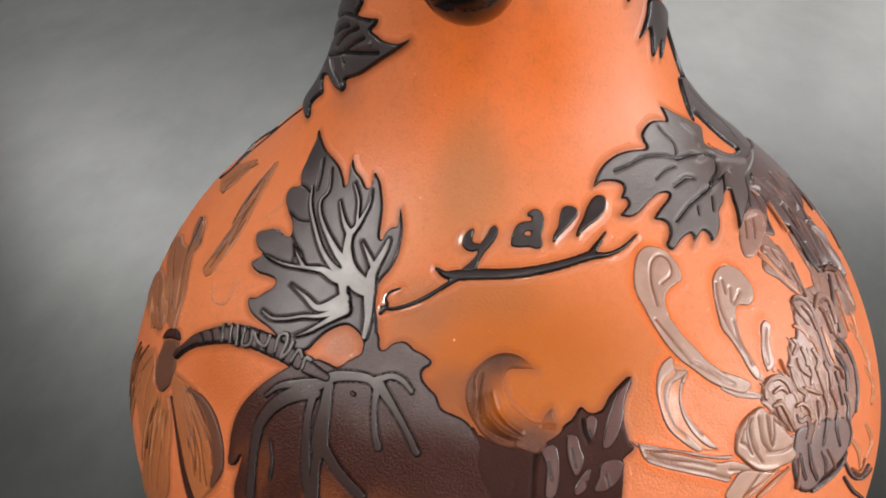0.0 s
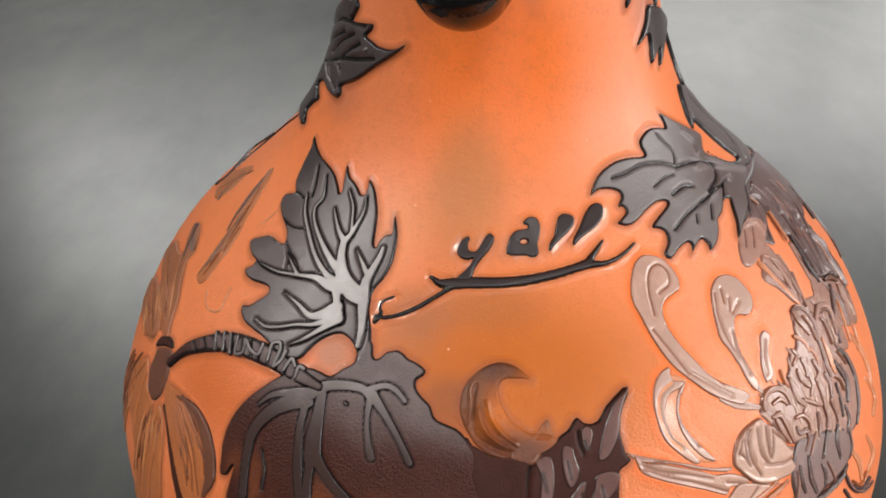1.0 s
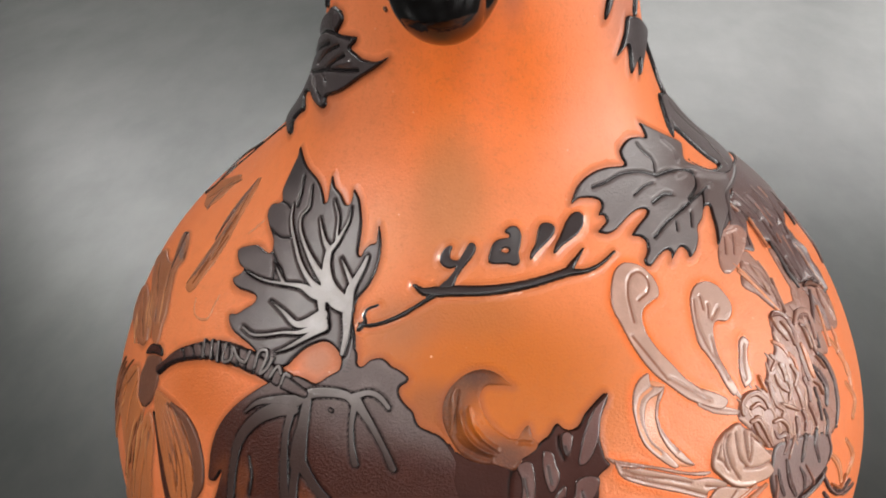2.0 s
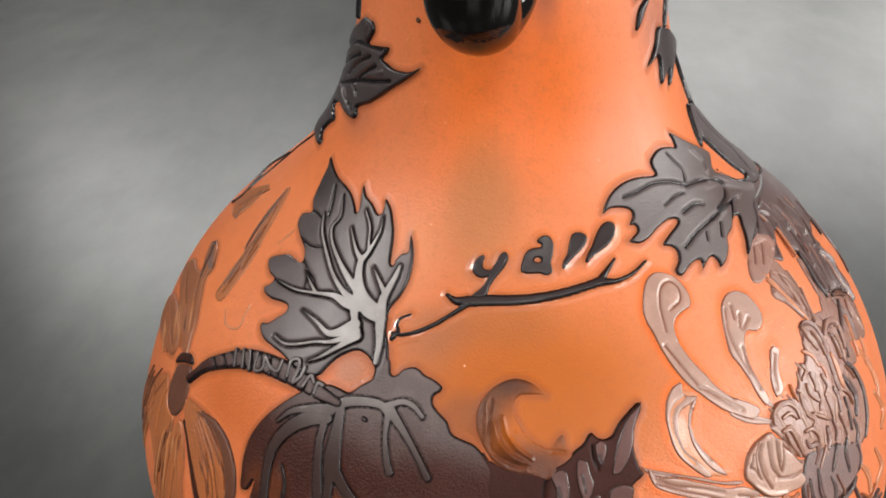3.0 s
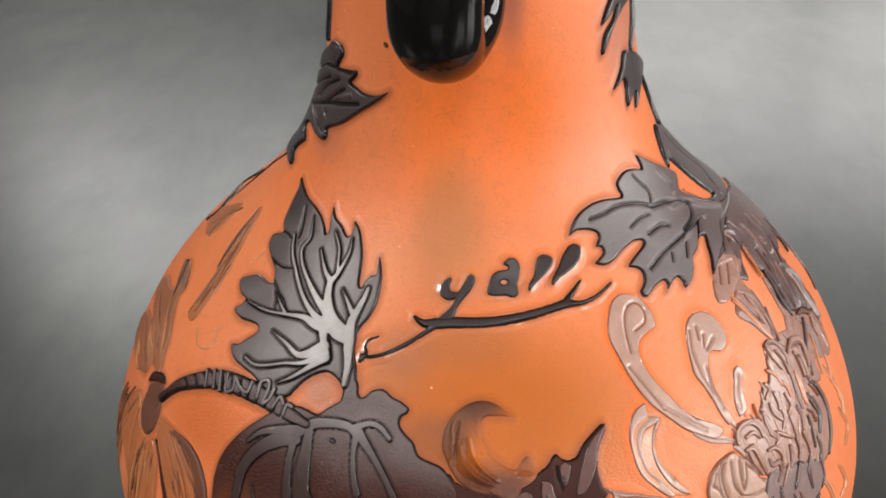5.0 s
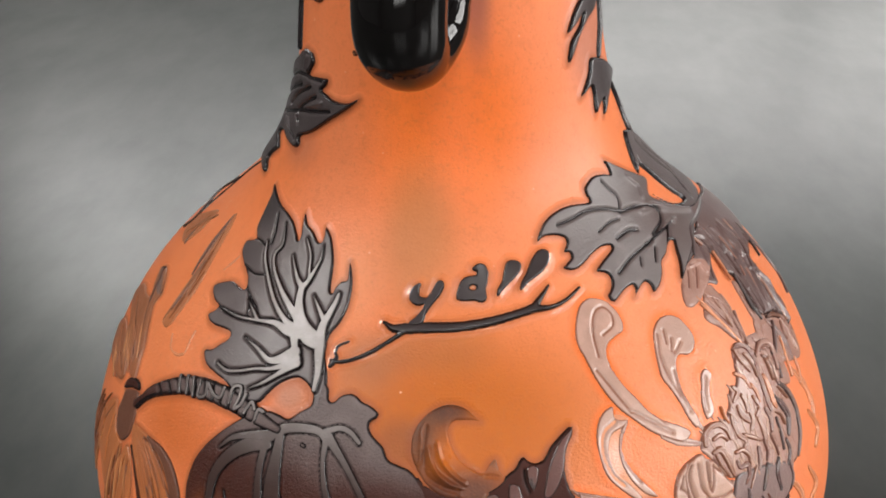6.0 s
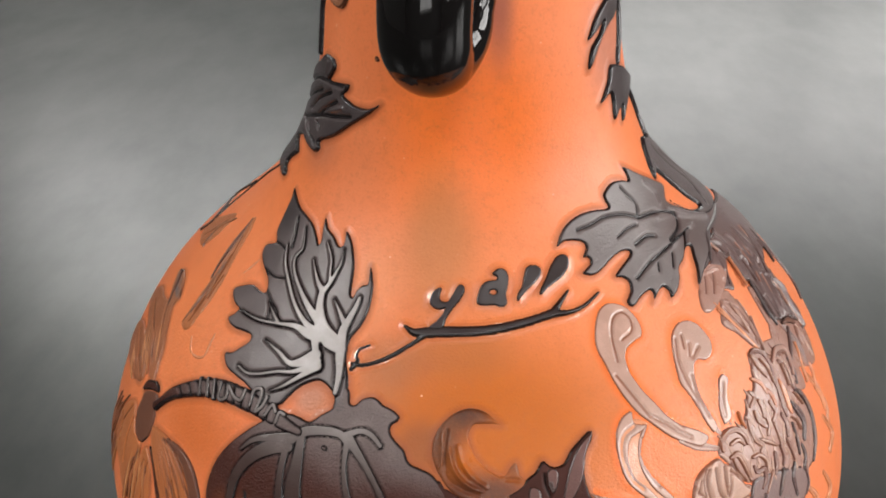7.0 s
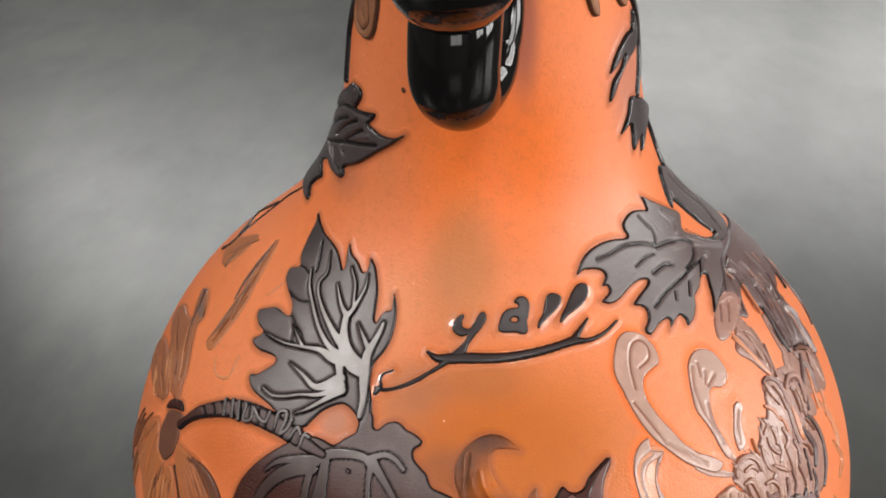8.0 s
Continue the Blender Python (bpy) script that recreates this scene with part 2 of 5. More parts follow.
def box(name, size, at, mat, bevel=0.0):
    bm = bmesh.new()
    bmesh.ops.create_cube(bm, size=1)
    bmesh.ops.scale(bm, vec=size, verts=bm.verts)
    if bevel:
        bmesh.ops.bevel(bm, geom=bm.edges[:], offset=bevel, segments=3, affect="EDGES", profile=0.5)
    me = bpy.data.meshes.new(name)
    bm.to_mesh(me)
    bm.free()
    me.materials.append(mat)
    ob = new(name, me)
    ob.location = at
    return ob


# ---- the vase's wall: heights and radii in units of the largest radius, 75 mm ----
UNIT, FOOT = 0.075, 1.5
KNOT_Z = np.array([-1.5, -1.35, -1.1, -0.7, -0.4, -0.1, 0.15, 0.4, 0.6, 0.8, 1.0, 1.25, 1.6, 2.0, 2.3])
KNOT_R = np.array([0.56, 0.7, 0.86, 0.941, 0.984, 1.016, 0.9449, 0.7691, 0.536, 0.4015, 0.353, 0.3241, 0.36, 0.42, 0.5])


def natural_spline(x, y, q):
    n, h = len(x), np.diff(x)
    a, b = np.eye(n), np.zeros(n)
    for i in range(1, n - 1):
        a[i, i - 1], a[i, i], a[i, i + 1] = h[i - 1], 2 * (h[i - 1] + h[i]), h[i]
        b[i] = 6 * ((y[i + 1] - y[i]) / h[i] - (y[i] - y[i - 1]) / h[i - 1])
    m = np.linalg.solve(a, b)
    i = np.clip(np.searchsorted(x, q) - 1, 0, n - 2)
    u, v = (x[i + 1] - q) / h[i], (q - x[i]) / h[i]
    return u * y[i] + v * y[i + 1] + ((u**3 - u) * m[i] + (v**3 - v) * m[i + 1]) * h[i] ** 2 / 6


WALL_Z = np.linspace(-1.5, 2.3, 1521)
WALL_R = natural_spline(KNOT_Z, KNOT_R, WALL_Z)
WALL_S = np.concatenate([[0], np.cumsum(np.hypot(np.diff(WALL_Z), np.diff(WALL_R)))])
WALL_S = (WALL_S - np.interp(0, WALL_Z, WALL_S)) * UNIT * 1000  # mm up the wall from the widest part
SLOPE_Z, SLOPE_R = np.gradient(WALL_Z, WALL_S), np.gradient(WALL_R, WALL_S)


def on_wall(a, s, lift=0.0):
    """Places on the vase: degrees round from the front, mm up the wall, mm proud of it."""
    a, s = np.radians(np.asarray(a, float)), np.asarray(s, float)
    r, z = np.interp(s, WALL_S, WALL_R) * UNIT, np.interp(s, WALL_S, WALL_Z) * UNIT
    tz, tr = np.interp(s, WALL_S, SLOPE_Z), np.interp(s, WALL_S, SLOPE_R)
    n = np.hypot(tz, tr)
    r, z = r + lift * 0.001 * tz / n, z - lift * 0.001 * tr / n
    return np.stack([r * np.sin(a), -r * np.cos(a), z + FOOT * UNIT], -1)


def smooth_line(points, closed=False, steps=6):
    """A Catmull-Rom curve through the points."""
    p = np.asarray(points, float)
    p = np.concatenate([p[-1:], p, p[:2]]) if closed else np.concatenate([2 * p[:1] - p[1:2], p, 2 * p[-1:] - p[-2:-1]])
    t = np.linspace(0, 1, steps, endpoint=False)[:, None]
    out = []
    for a, b, c, d in zip(p, p[1:], p[2:], p[3:]):
        out.append(0.5 * (2 * b + (c - a) * t + (2 * a - 5 * b + 4 * c - d) * t**2 + (3 * b - a - 3 * c + d) * t**3))
    return np.concatenate(out + ([] if closed else [p[-2:-1]]))


def seg_dist(q, a, b):
    ab = b - a
    k = np.clip(((q - a) @ ab) / max(ab @ ab, 1e-12), 0, 1)
    return np.linalg.norm(q - a - k[:, None] * ab, axis=1), k


def outline_sdf(q, line):
    """Distance in mm to a closed outline, negative inside."""
    d, inside = np.full(len(q), 1e9), np.zeros(len(q), bool)
    for a, b in zip(line, np.roll(line, -1, 0)):
        d = np.minimum(d, seg_dist(q, a, b)[0])
        if a[1] != b[1]:
            inside ^= ((a[1] > q[:, 1]) != (b[1] > q[:, 1])) & (q[:, 0] < (b[0] - a[0]) * (q[:, 1] - a[1]) / (b[1] - a[1]) + a[0])
    return np.where(inside, -d, d)


def stroke_sdf(q, line, widths):
    """Distance to a stroke whose half-width runs through the widths given."""
    w = np.interp(np.linspace(0, 1, len(line)), np.linspace(0, 1, len(widths)), widths)
    d = np.full(len(q), 1e9)
    for i in range(len(line) - 1):
        e, k = seg_dist(q, line[i], line[i + 1])
        d = np.minimum(d, e - (w[i] * (1 - k) + w[i + 1] * k))
    return d


class Motif:
    """A raised piece of the dark layer. All places are (degrees round, mm up the wall)."""

    def __init__(self, steps=5):
        self.outlines, self.holes, self.strokes, self.grooves, self.ridges, self.trenches, self.steps = [], [], [], [], [], [], steps
        self.lists = {"outline": self.outlines, "hole": self.holes, "stroke": self.strokes, "groove": self.grooves, "ridge": self.ridges, "trench": self.trenches}

    def add(self, kind, points, *numbers):
        self.lists[kind].append((np.asarray(points, float), numbers))
        return self

    def build(self, name, mat, parent, height=0.9, edge=0.7, res=0.4, label="", base=0.0, swell=0.0, grow=0.0, soft="", sharp=True, fade=None):
        every = np.concatenate([p for p, _ in self.outlines + self.strokes])
        a0 = every[:, 0].mean()
        k = np.radians(1) * np.interp(every[:, 1].mean(), WALL_S, WALL_R) * UNIT * 1000  # mm per degree here

        def flat(points, closed):
            p = points.copy()
            p[:, 0] = (p[:, 0] - a0) * k
            return smooth_line(p, closed, self.steps)

        outs = [flat(p, True) for p, _ in self.outlines]
        gaps = [flat(p, True) for p, _ in self.holes]
        runs = [(flat(p, False), n) for p, n in self.strokes]

        def sdf(q):
            d = np.full(len(q), 1e9)
            for line in outs:
                d = np.minimum(d, outline_sdf(q, line))
            for line, widths in runs:
                d = np.minimum(d, stroke_sdf(q, line, widths))
            for line in gaps:
                d = np.maximum(d, -outline_sdf(q, line))
            return d - grow

        lines = outs + [line for line, _ in runs]
        wide = max([0] + [max(n) for _, n in runs])
        low = np.min([line.min(0) for line in lines], 0) - wide - grow - 2 * res
        high = np.max([line.max(0) for line in lines], 0) + wide + grow + 2 * res
        nx, ny = int((high[0] - low[0]) / res) + 1, int((high[1] - low[1]) / res) + 1
        gx, gy = np.meshgrid(low[0] + res * np.arange(nx), low[1] + res * np.arange(ny))
        q = np.stack([gx.ravel(), gy.ravel()], 1)
        d = sdf(q)
        ids = np.arange(nx * ny).reshape(ny, nx)
        cells = np.stack([ids[:-1, :-1], ids[:-1, 1:], ids[1:, 1:], ids[1:, :-1]], -1).reshape(-1, 4)
        cells = cells[(d[cells] < 0).any(1)]
        used, inverse = np.unique(cells, return_inverse=True)
        q, d, cells = q[used], d[used], inverse.reshape(-1, 4)
        out = d > 0
        for _ in range(3):  # pull the rim on to the outline
            if not out.any():
                break
            p = q[out]
            e = 0.03
            g = np.stack([sdf(p + (e, 0)) - sdf(p - (e, 0)), sdf(p + (0, e)) - sdf(p - (0, e))], 1) / (2 * e)
            g /= np.maximum(np.linalg.norm(g, axis=1, keepdims=True), 0.3)
            q[out] = p - np.clip(sdf(p), -res, res)[:, None] * g
        d = np.where(out, 0, d)
        x = np.clip(-d / edge, 0, 1)
        h = height * np.sqrt(np.maximum(1 - (1 - x) ** 2, 0)) + swell * np.clip(-d / (4 * edge), 0, 1)
        if soft:
            h = height * (x * x * (3 - 2 * x) if soft == "bell" else x ** 1.4)
            h = h - (height + 0.2) * np.clip((-d - grow - 0.1) / 0.6, 0, 1)  # it ends under the motif
        top = x if soft else np.clip((-d - 0.35 * edge) / (0.9 * edge), 0, 1) if sharp else np.clip(0.55 + 0.45 * x, 0, 1)  # the acid-etched top; the cut sides stay polished
        for group, sign in () if soft else ((self.grooves, -1), (self.ridges, 1)):
            for p, (amp, width) in group:
                line = flat(p, False)
                near = stroke_sdf(q, line, (0, 0))
                cut = np.exp(-((near / width) ** 2))
                h = h + sign * amp * cut * x
                if sign < 0:
                    top = top * (1 - 0.9 * cut)
        for p, (amp, width, widths) in () if soft else self.trenches:
            near = np.maximum(stroke_sdf(q, flat(p, False), widths), 0)
            h = h - amp * np.exp(-((near / width) ** 2)) * x
            top = np.where(near > 0, top * (1 - 0.82 * np.exp(-((near / (1.3 * width)) ** 2))), top)
        a, s = q[:, 0] / k + a0, q[:, 1]
        h = h if soft else np.maximum(h, 0.14 * x)
        if fade:  # the layer is ground down to nothing round this place
            near = np.hypot((a - fade[0]) / fade[2], (s - fade[1]) / fade[3])
            left = np.clip((near - 0.3) / 0.7, 0, 1)
            left = left * left * (3 - 2 * left)
            film = 0 if soft else 0.13 * np.clip(-d / 2.5, 0, 1)
            h, top = film + (h - film) * left, top * left if soft else 1 - (1 - top) * left
        verts = on_wall(a, s, base + np.where(out, -0.03 if soft else -0.25, h))
        me = mesh_of(name, verts, cells, mat, np.stack([a / 100, s / 100], 1))
        me.attributes.new("etched", "FLOAT", "POINT").data.foreach_set("value", np.where(out, 0, top).astype(np.float32))
        ob = new(name, me)
        ob.parent = parent
        if label:
            tagged(ob, label)
        return ob

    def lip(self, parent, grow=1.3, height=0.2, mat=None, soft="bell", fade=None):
        """The softly raised lip of orange glass round the motif; LIP has the motif's shade in its colour."""
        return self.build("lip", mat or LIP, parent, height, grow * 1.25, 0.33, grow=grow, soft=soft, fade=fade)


def tube(name, mat, path, radii, parent, around=20, flat=1.0):
    """A round glass rod along a smooth path in metres, with closed, rounded ends."""
    line = smooth_line(path, False, 10)
    rad = np.interp(np.linspace(0, 1, len(line)), np.linspace(0, 1, len(radii)), radii)
    t = np.gradient(line, axis=0)
    t /= np.linalg.norm(t, axis=1, keepdims=True)
    verts, faces = [], []
    side = np.cross(t[0], (0.3, 0.1, 1))
    for p, d, r in zip(line, t, rad):
        side = side - d * (side @ d)
        side /= np.linalg.norm(side)
        up = np.cross(d, side)
        for j in range(around):
            w = 2 * math.pi * j / around
            verts.append(p + r * (math.cos(w) * side + flat * math.sin(w) * up))
    n = len(line)
    for i in range(n - 1):
        for j in range(around):
            k = (j + 1) % around
            faces.append((i * around + j, i * around + k, (i + 1) * around + k, (i + 1) * around + j))
    for i, sign in ((0, -1), (n - 1, 1)):
        base = i * around
        for step in (0.5, 0.85):
            start = len(verts)
            for j in range(around):
                v = np.asarray(verts[i * around + j]) - line[i]
                verts.append(line[i] + v * math.sqrt(1 - step**2) + sign * t[i] * rad[i] * step)
            for j in range(around):
                k = (j + 1) % around
                faces.append((base + j, base + k, start + k, start + j)[:: sign])
            base = start
        verts.append(line[i] + sign * t[i] * rad[i])
        for j in range(around):
            faces.append((base + j, base + (j + 1) % around, len(verts) - 1)[:: sign])
    ob = new(name, mesh_of(name, verts, faces, mat))
    ob.parent = parent
    return ob


# ---- the room ----
TABLE, PAINT = table_grey(), wall_paint()
table = tagged(new("table"), "wide table with a smooth satin grey top", "table")
table.location = (0, 0.4, -0.75)
box("tabletop", (3.4, 3.2, 0.04), (0, 0, 0.73), TABLE, 0.004).parent = table
for x in (-1.6, 1.6):
    for y in (-1.5, 1.5):
        box("leg", (0.07, 0.07, 0.71), (x, y, 0.355), TABLE, 0.004).parent = table
for nm, size, at in (
    ("floor", (4.2, 4.7, 0.1), (0, 0, -0.80)),
    ("ceiling", (4.2, 4.7, 0.1), (0, 0, 2.45)),
    ("wall_north", (4.2, 0.1, 3.15), (0, 2.3, 0.825)),
    ("wall_south", (4.2, 0.1, 3.15), (0, -2.3, 0.825)),
    ("wall_east", (0.1, 4.5, 3.15), (2.05, 0, 0.825)),
    ("wall_west", (0.1, 4.5, 3.15), (-2.05, 0, 0.825)),
):
    tagged(box(nm, size, at, PAINT), "plain grey painted room surface", nm.split("_")[0], kind="structure")
WHITE, _nt, _b = material("white painted frame")
_b.inputs["Base Color"].default_value, _b.inputs["Roughness"].default_value = (0.75, 0.75, 0.73, 1), 0.45
# frames round the assumed lamps; the walls behind have no openings
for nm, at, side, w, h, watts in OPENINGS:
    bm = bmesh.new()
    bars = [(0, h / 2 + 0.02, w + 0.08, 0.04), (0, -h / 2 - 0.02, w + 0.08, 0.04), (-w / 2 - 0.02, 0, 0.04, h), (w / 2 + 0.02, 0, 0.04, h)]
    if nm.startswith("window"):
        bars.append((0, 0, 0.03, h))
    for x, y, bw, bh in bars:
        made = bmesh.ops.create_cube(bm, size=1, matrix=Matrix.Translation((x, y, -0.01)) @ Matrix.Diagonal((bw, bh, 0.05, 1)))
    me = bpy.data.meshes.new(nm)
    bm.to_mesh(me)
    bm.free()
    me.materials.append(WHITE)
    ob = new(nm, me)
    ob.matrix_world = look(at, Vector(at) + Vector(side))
    tagged(ob, "white frame of an assumed, unseen window: an area lamp before solid wall" if nm.startswith("window") else "white frame of an assumed, unseen square ceiling light", nm.split("_")[0] if nm.startswith("window") else "ceiling light", kind="structure")

# ---- the vase ----
vase = new("vase")
tagged(vase, "bulbous orange cameo glass vase with dark raised leaves and flowers", "vase")


def build_body():
    s = np.concatenate([np.linspace(WALL_S[0], -20, 20, endpoint=False), np.linspace(-20, 120, 141), np.linspace(122, WALL_S[-1], 20)])
    around = 288
    verts = []
    for v in s:
        verts.append(on_wall(np.arange(around) * 360 / around, np.full(around, v)))
    inner = []
    for v in s[::-1]:
        inner.append(on_wall(np.arange(around) * 360 / around, np.full(around, v), -4.0))
    rings = verts + inner
    count = len(rings)
    uv = [(((j * 360 / around + 180) % 360 - 180) / 100, v / 100) for v in list(s) + list(s[::-1]) for j in range(around)]
    pts = np.concatenate(rings)
    faces = [(i * around + j, i * around + (j + 1) % around, (i + 1) * around + (j + 1) % around, (i + 1) * around + j) for i in range(count - 1) for j in range(around)]
    faces.append(tuple(range(around))[::-1])
    faces.append(tuple((count - 1) * around + j for j in range(around)))
    ob = new("body", mesh_of("body", pts, faces, ORANGE, uv))
    ob.parent = vase
    return ob


body = build_body()


# black glossy handle on the front of the neck
handle = tube("handle", BLACK, [(0.0022, -0.0245, 0.2090), (0.0020, -0.0275, 0.2040), (0.0012, -0.0292, 0.2000), (-0.0005, -0.0310, 0.1966), (-0.0036, -0.0345, 0.1945), (-0.0050, -0.0385, 0.1975), (-0.0050, -0.0380, 0.2035), (-0.0047, -0.0360, 0.2090), (-0.0046, -0.0420, 0.2153), (-0.0045, -0.0530, 0.2183), (-0.0030, -0.0550, 0.2310), (-0.0010, -0.0450, 0.2430), (0, -0.0270, 0.2480)], (0.0026, 0.0030, 0.0034, 0.0048, 0.0061, 0.0067, 0.0068, 0.0068, 0.0078, 0.0090, 0.0082, 0.0070, 0.0060), vase, 28)
tagged(handle, "curled black glossy glass handle")


def veins(leaf, parent, lines, cut=0.3, name="vein", mat=None, height=0.42, base=0.28, label=""):
    """Raised veins with a shallow trench cut beside them into their leaf."""
    net = Motif(6)
    for points, widths in lines:
        widths = tuple(1.2 * w + 0.05 for w in widths)
        net.add("stroke", points, *widths)
        leaf.add("trench", points, cut, 0.1 + 0.33 * cut, widths)
    return lambda: net.build(name, VEIN, parent(), height, 0.28, 0.15, label, base)


def leaf_with_veins(outlines, lines, holes=(), folds=(), mat=None, cut=0.3, label="", height=0.6, steps=5, **more):
    leaf, made = Motif(steps), []
    for p in outlines:
        leaf.add("outline", p)
    for p in folds:
        leaf.add("groove", p, 0.35, 0.28)
    for p in holes:
        leaf.add("hole", p)
    later = veins(leaf, lambda: made[0], lines, cut, mat=mat, label="raised satin leaf veins") if lines else None
    made.append(leaf.build("leaf", mat or SATIN, vase, height, 0.5, 0.19, label, **more))
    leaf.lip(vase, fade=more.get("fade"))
    if later:
        later()
    return made[0]


# upright leaf beside the signature
leaf_tip = [(-61.7, 66.2), (-57.5, 65.3), (-53, 64.4), (-48.3, 63.9), (-44.6, 63.1), (-41.7, 61.7), (-40.1, 60.7), (-39.9, 61.5), (-41, 63.2), (-42, 65.4), (-39.5, 63.9), (-36.5, 63.1), (-34, 61.9), (-32.8, 62.1), (-32.8, 63.2), (-33.3, 64.6), (-30.8, 63.5), (-28.9, 61.6), (-27.4, 59.6), (-26.4, 57.2), (-25.6, 55.1), (-24.8, 54.5), (-24.6, 55.6), (-23.6, 56.8), (-22.5, 57.2), (-22.9, 58.8), (-23.2, 60.2), (-22, 58.9), (-20.9, 56.9), (-20.3, 54.5), (-20.2, 52.3), (-20.8, 50), (-21.8, 48.1), (-21.9, 46.6), (-21.4, 44.6), (-19.9, 42), (-18.7, 38.7), (-18.1, 36.3)]
leaf_foot = [(-20.6, 35.7), (-21, 37.7), (-21.9, 38.8), (-23.2, 39.6), (-24.9, 39.9), (-26.6, 39), (-28, 37.6), (-28.9, 36), (-30, 34.1), (-33.2, 33.6), (-38.2, 34.7), (-40.8, 34.9), (-43.4, 35.2), (-45.3, 36.2), (-45.7, 37.2), (-44.4, 37.8), (-43.3, 39.3), (-42.3, 40.8), (-42.7, 41.7), (-44.5, 41.7), (-47.4, 41.1), (-49.6, 41.1), (-50.9, 41.8), (-50, 43.1), (-50.1, 44), (-52.2, 44.2), (-54.5, 45), (-55.3, 46.1), (-53.5, 47.6), (-51.1, 48.8), (-47.7, 48.8), (-46.4, 49.3), (-48.3, 51), (-52.4, 52.3), (-55.7, 53.6), (-56.7, 55.4), (-54.3, 56.9), (-56.7, 58.4), (-58.3, 61.1), (-59.2, 63.1), (-59.8, 64.7)]
pieces = []
pieces.append(([(-21.1, 38.8), (-21.5, 41.7), (-22.5, 44.4), (-23.2, 46.4), (-23.9, 48.8), (-23.5, 51.1), (-23.1, 52.9), (-23, 54.5)], (0.35, 0.5, 0.72, 0.8, 0.7, 0.55, 0.45, 0.35)))
pieces.append(([(-24.1, 49.8), (-26.4, 51.6), (-28.6, 53.2)], (0.5, 0.32, 0.15)))
pieces.append(([(-22.9, 45.7), (-25.6, 46.6), (-28.9, 48.4), (-31.2, 51.3), (-32.4, 53.8)], (0.8, 1.3, 1.1, 0.7, 0.6)))
pieces.append(([(-32.2, 53.8), (-34.4, 54.8), (-36.6, 56.3), (-38.9, 58)], (0.6, 0.4, 0.28, 0.2)))
pieces.append(([(-32.2, 53.8), (-31.6, 55.4), (-32.7, 57.2), (-34.2, 59.5), (-37.2, 61.6)], (0.6, 0.4, 0.3, 0.28, 0.22)))
pieces.append(([(-31.5, 55.3), (-31.1, 57.5), (-30.9, 59.4), (-31.6, 61.5)], (0.45, 0.35, 0.25, 0.15)))
pieces.append(([(-28.6, 47), (-32.6, 47.9), (-36.9, 49.8), (-42.1, 52.8), (-46.5, 55.3), (-49.3, 57.8)], (0.7, 0.5, 0.38, 0.35, 0.32, 0.25)))
pieces.append(([(-29.3, 48.7), (-32.8, 50.1), (-37.7, 52.4), (-42.3, 54.8), (-44.4, 56.8), (-43.9, 59), (-46.7, 62.2)], (0.8, 0.6, 0.4, 0.32, 0.3, 0.25, 0.15)))
pieces.append(([(-47.6, 58), (-49.1, 60.2), (-51.5, 62.9)], (0.15, 0.2, 0.1)))
pieces.append(([(-28, 46.7), (-30.8, 46.4), (-34.1, 46.7), (-38, 45.9), (-43.1, 44.7), (-48.2, 44.2)], (1.0, 0.8, 0.5, 0.32, 0.25, 0.15)))
pieces.append(([(-38.3, 45.9), (-41.4, 47.2), (-43.6, 48.1)], (0.35, 0.22, 0.1)))
pieces.append(([(-29.2, 46.6), (-28, 44.8), (-26.8, 43.1), (-25.6, 41.6)], (0.8, 0.6, 0.5, 0.3)))
pieces.append(([(-27.3, 43.6), (-28.2, 42.6), (-29.7, 41.5), (-31.6, 40.9), (-34.7, 41.8), (-38.8, 42.5)], (0.9, 0.9, 0.7, 0.5, 0.35, 0.12)))
pieces.append(([(-26.6, 42.6), (-27.3, 41.6), (-28.6, 40.7), (-30.4, 39.7), (-33.1, 38.8), (-36, 37.3), (-38.5, 36.4), (-41, 36.6)], (0.8, 0.8, 0.5, 0.38, 0.3, 0.3, 0.3, 0.25)))
pieces.append(([(-26.2, 42), (-27.3, 40.7), (-28.8, 39.1), (-30.7, 37.1), (-32.6, 35.6)], (0.8, 0.55, 0.4, 0.3, 0.15)))
leaf_with_veins([leaf_tip + leaf_foot], pieces, folds=[[(-55.3, 56.8), (-52, 57.2), (-49.6, 57)], [(-50.8, 52.2), (-46.8, 52.1), (-43.9, 52.9)], [(-46, 49.4), (-43.4, 48.4), (-42.3, 46.9), (-41.3, 45.2)], [(-44.1, 48.4), (-40.9, 47.7), (-38.5, 46.1), (-35.5, 47)], [(-49.8, 44.1), (-46, 44.2), (-42, 44.9)]], label="dark grey jagged raised leaf with light branching veins")

# broad leaf below it, running down into a brown foot
broad_top = [(-20.6, 36.9), (-19.9, 40.2), (-18.8, 39.7), (-18.1, 38), (-17.2, 37.9), (-16.3, 39), (-14.9, 39.6), (-13.7, 39.4), (-12.6, 38.7), (-11.2, 38.3), (-9.7, 37.4), (-9.8, 36.5), (-10.7, 35.7), (-10.5, 34.5), (-9.3, 33.3), (-8.2, 32.4), (-7.3, 30.7), (-5.7, 30), (-4, 29.3), (-2.4, 27.4), (-0.8, 24.4), (0.7, 21.8), (2.4, 17.7), (1.3, 12.8)]
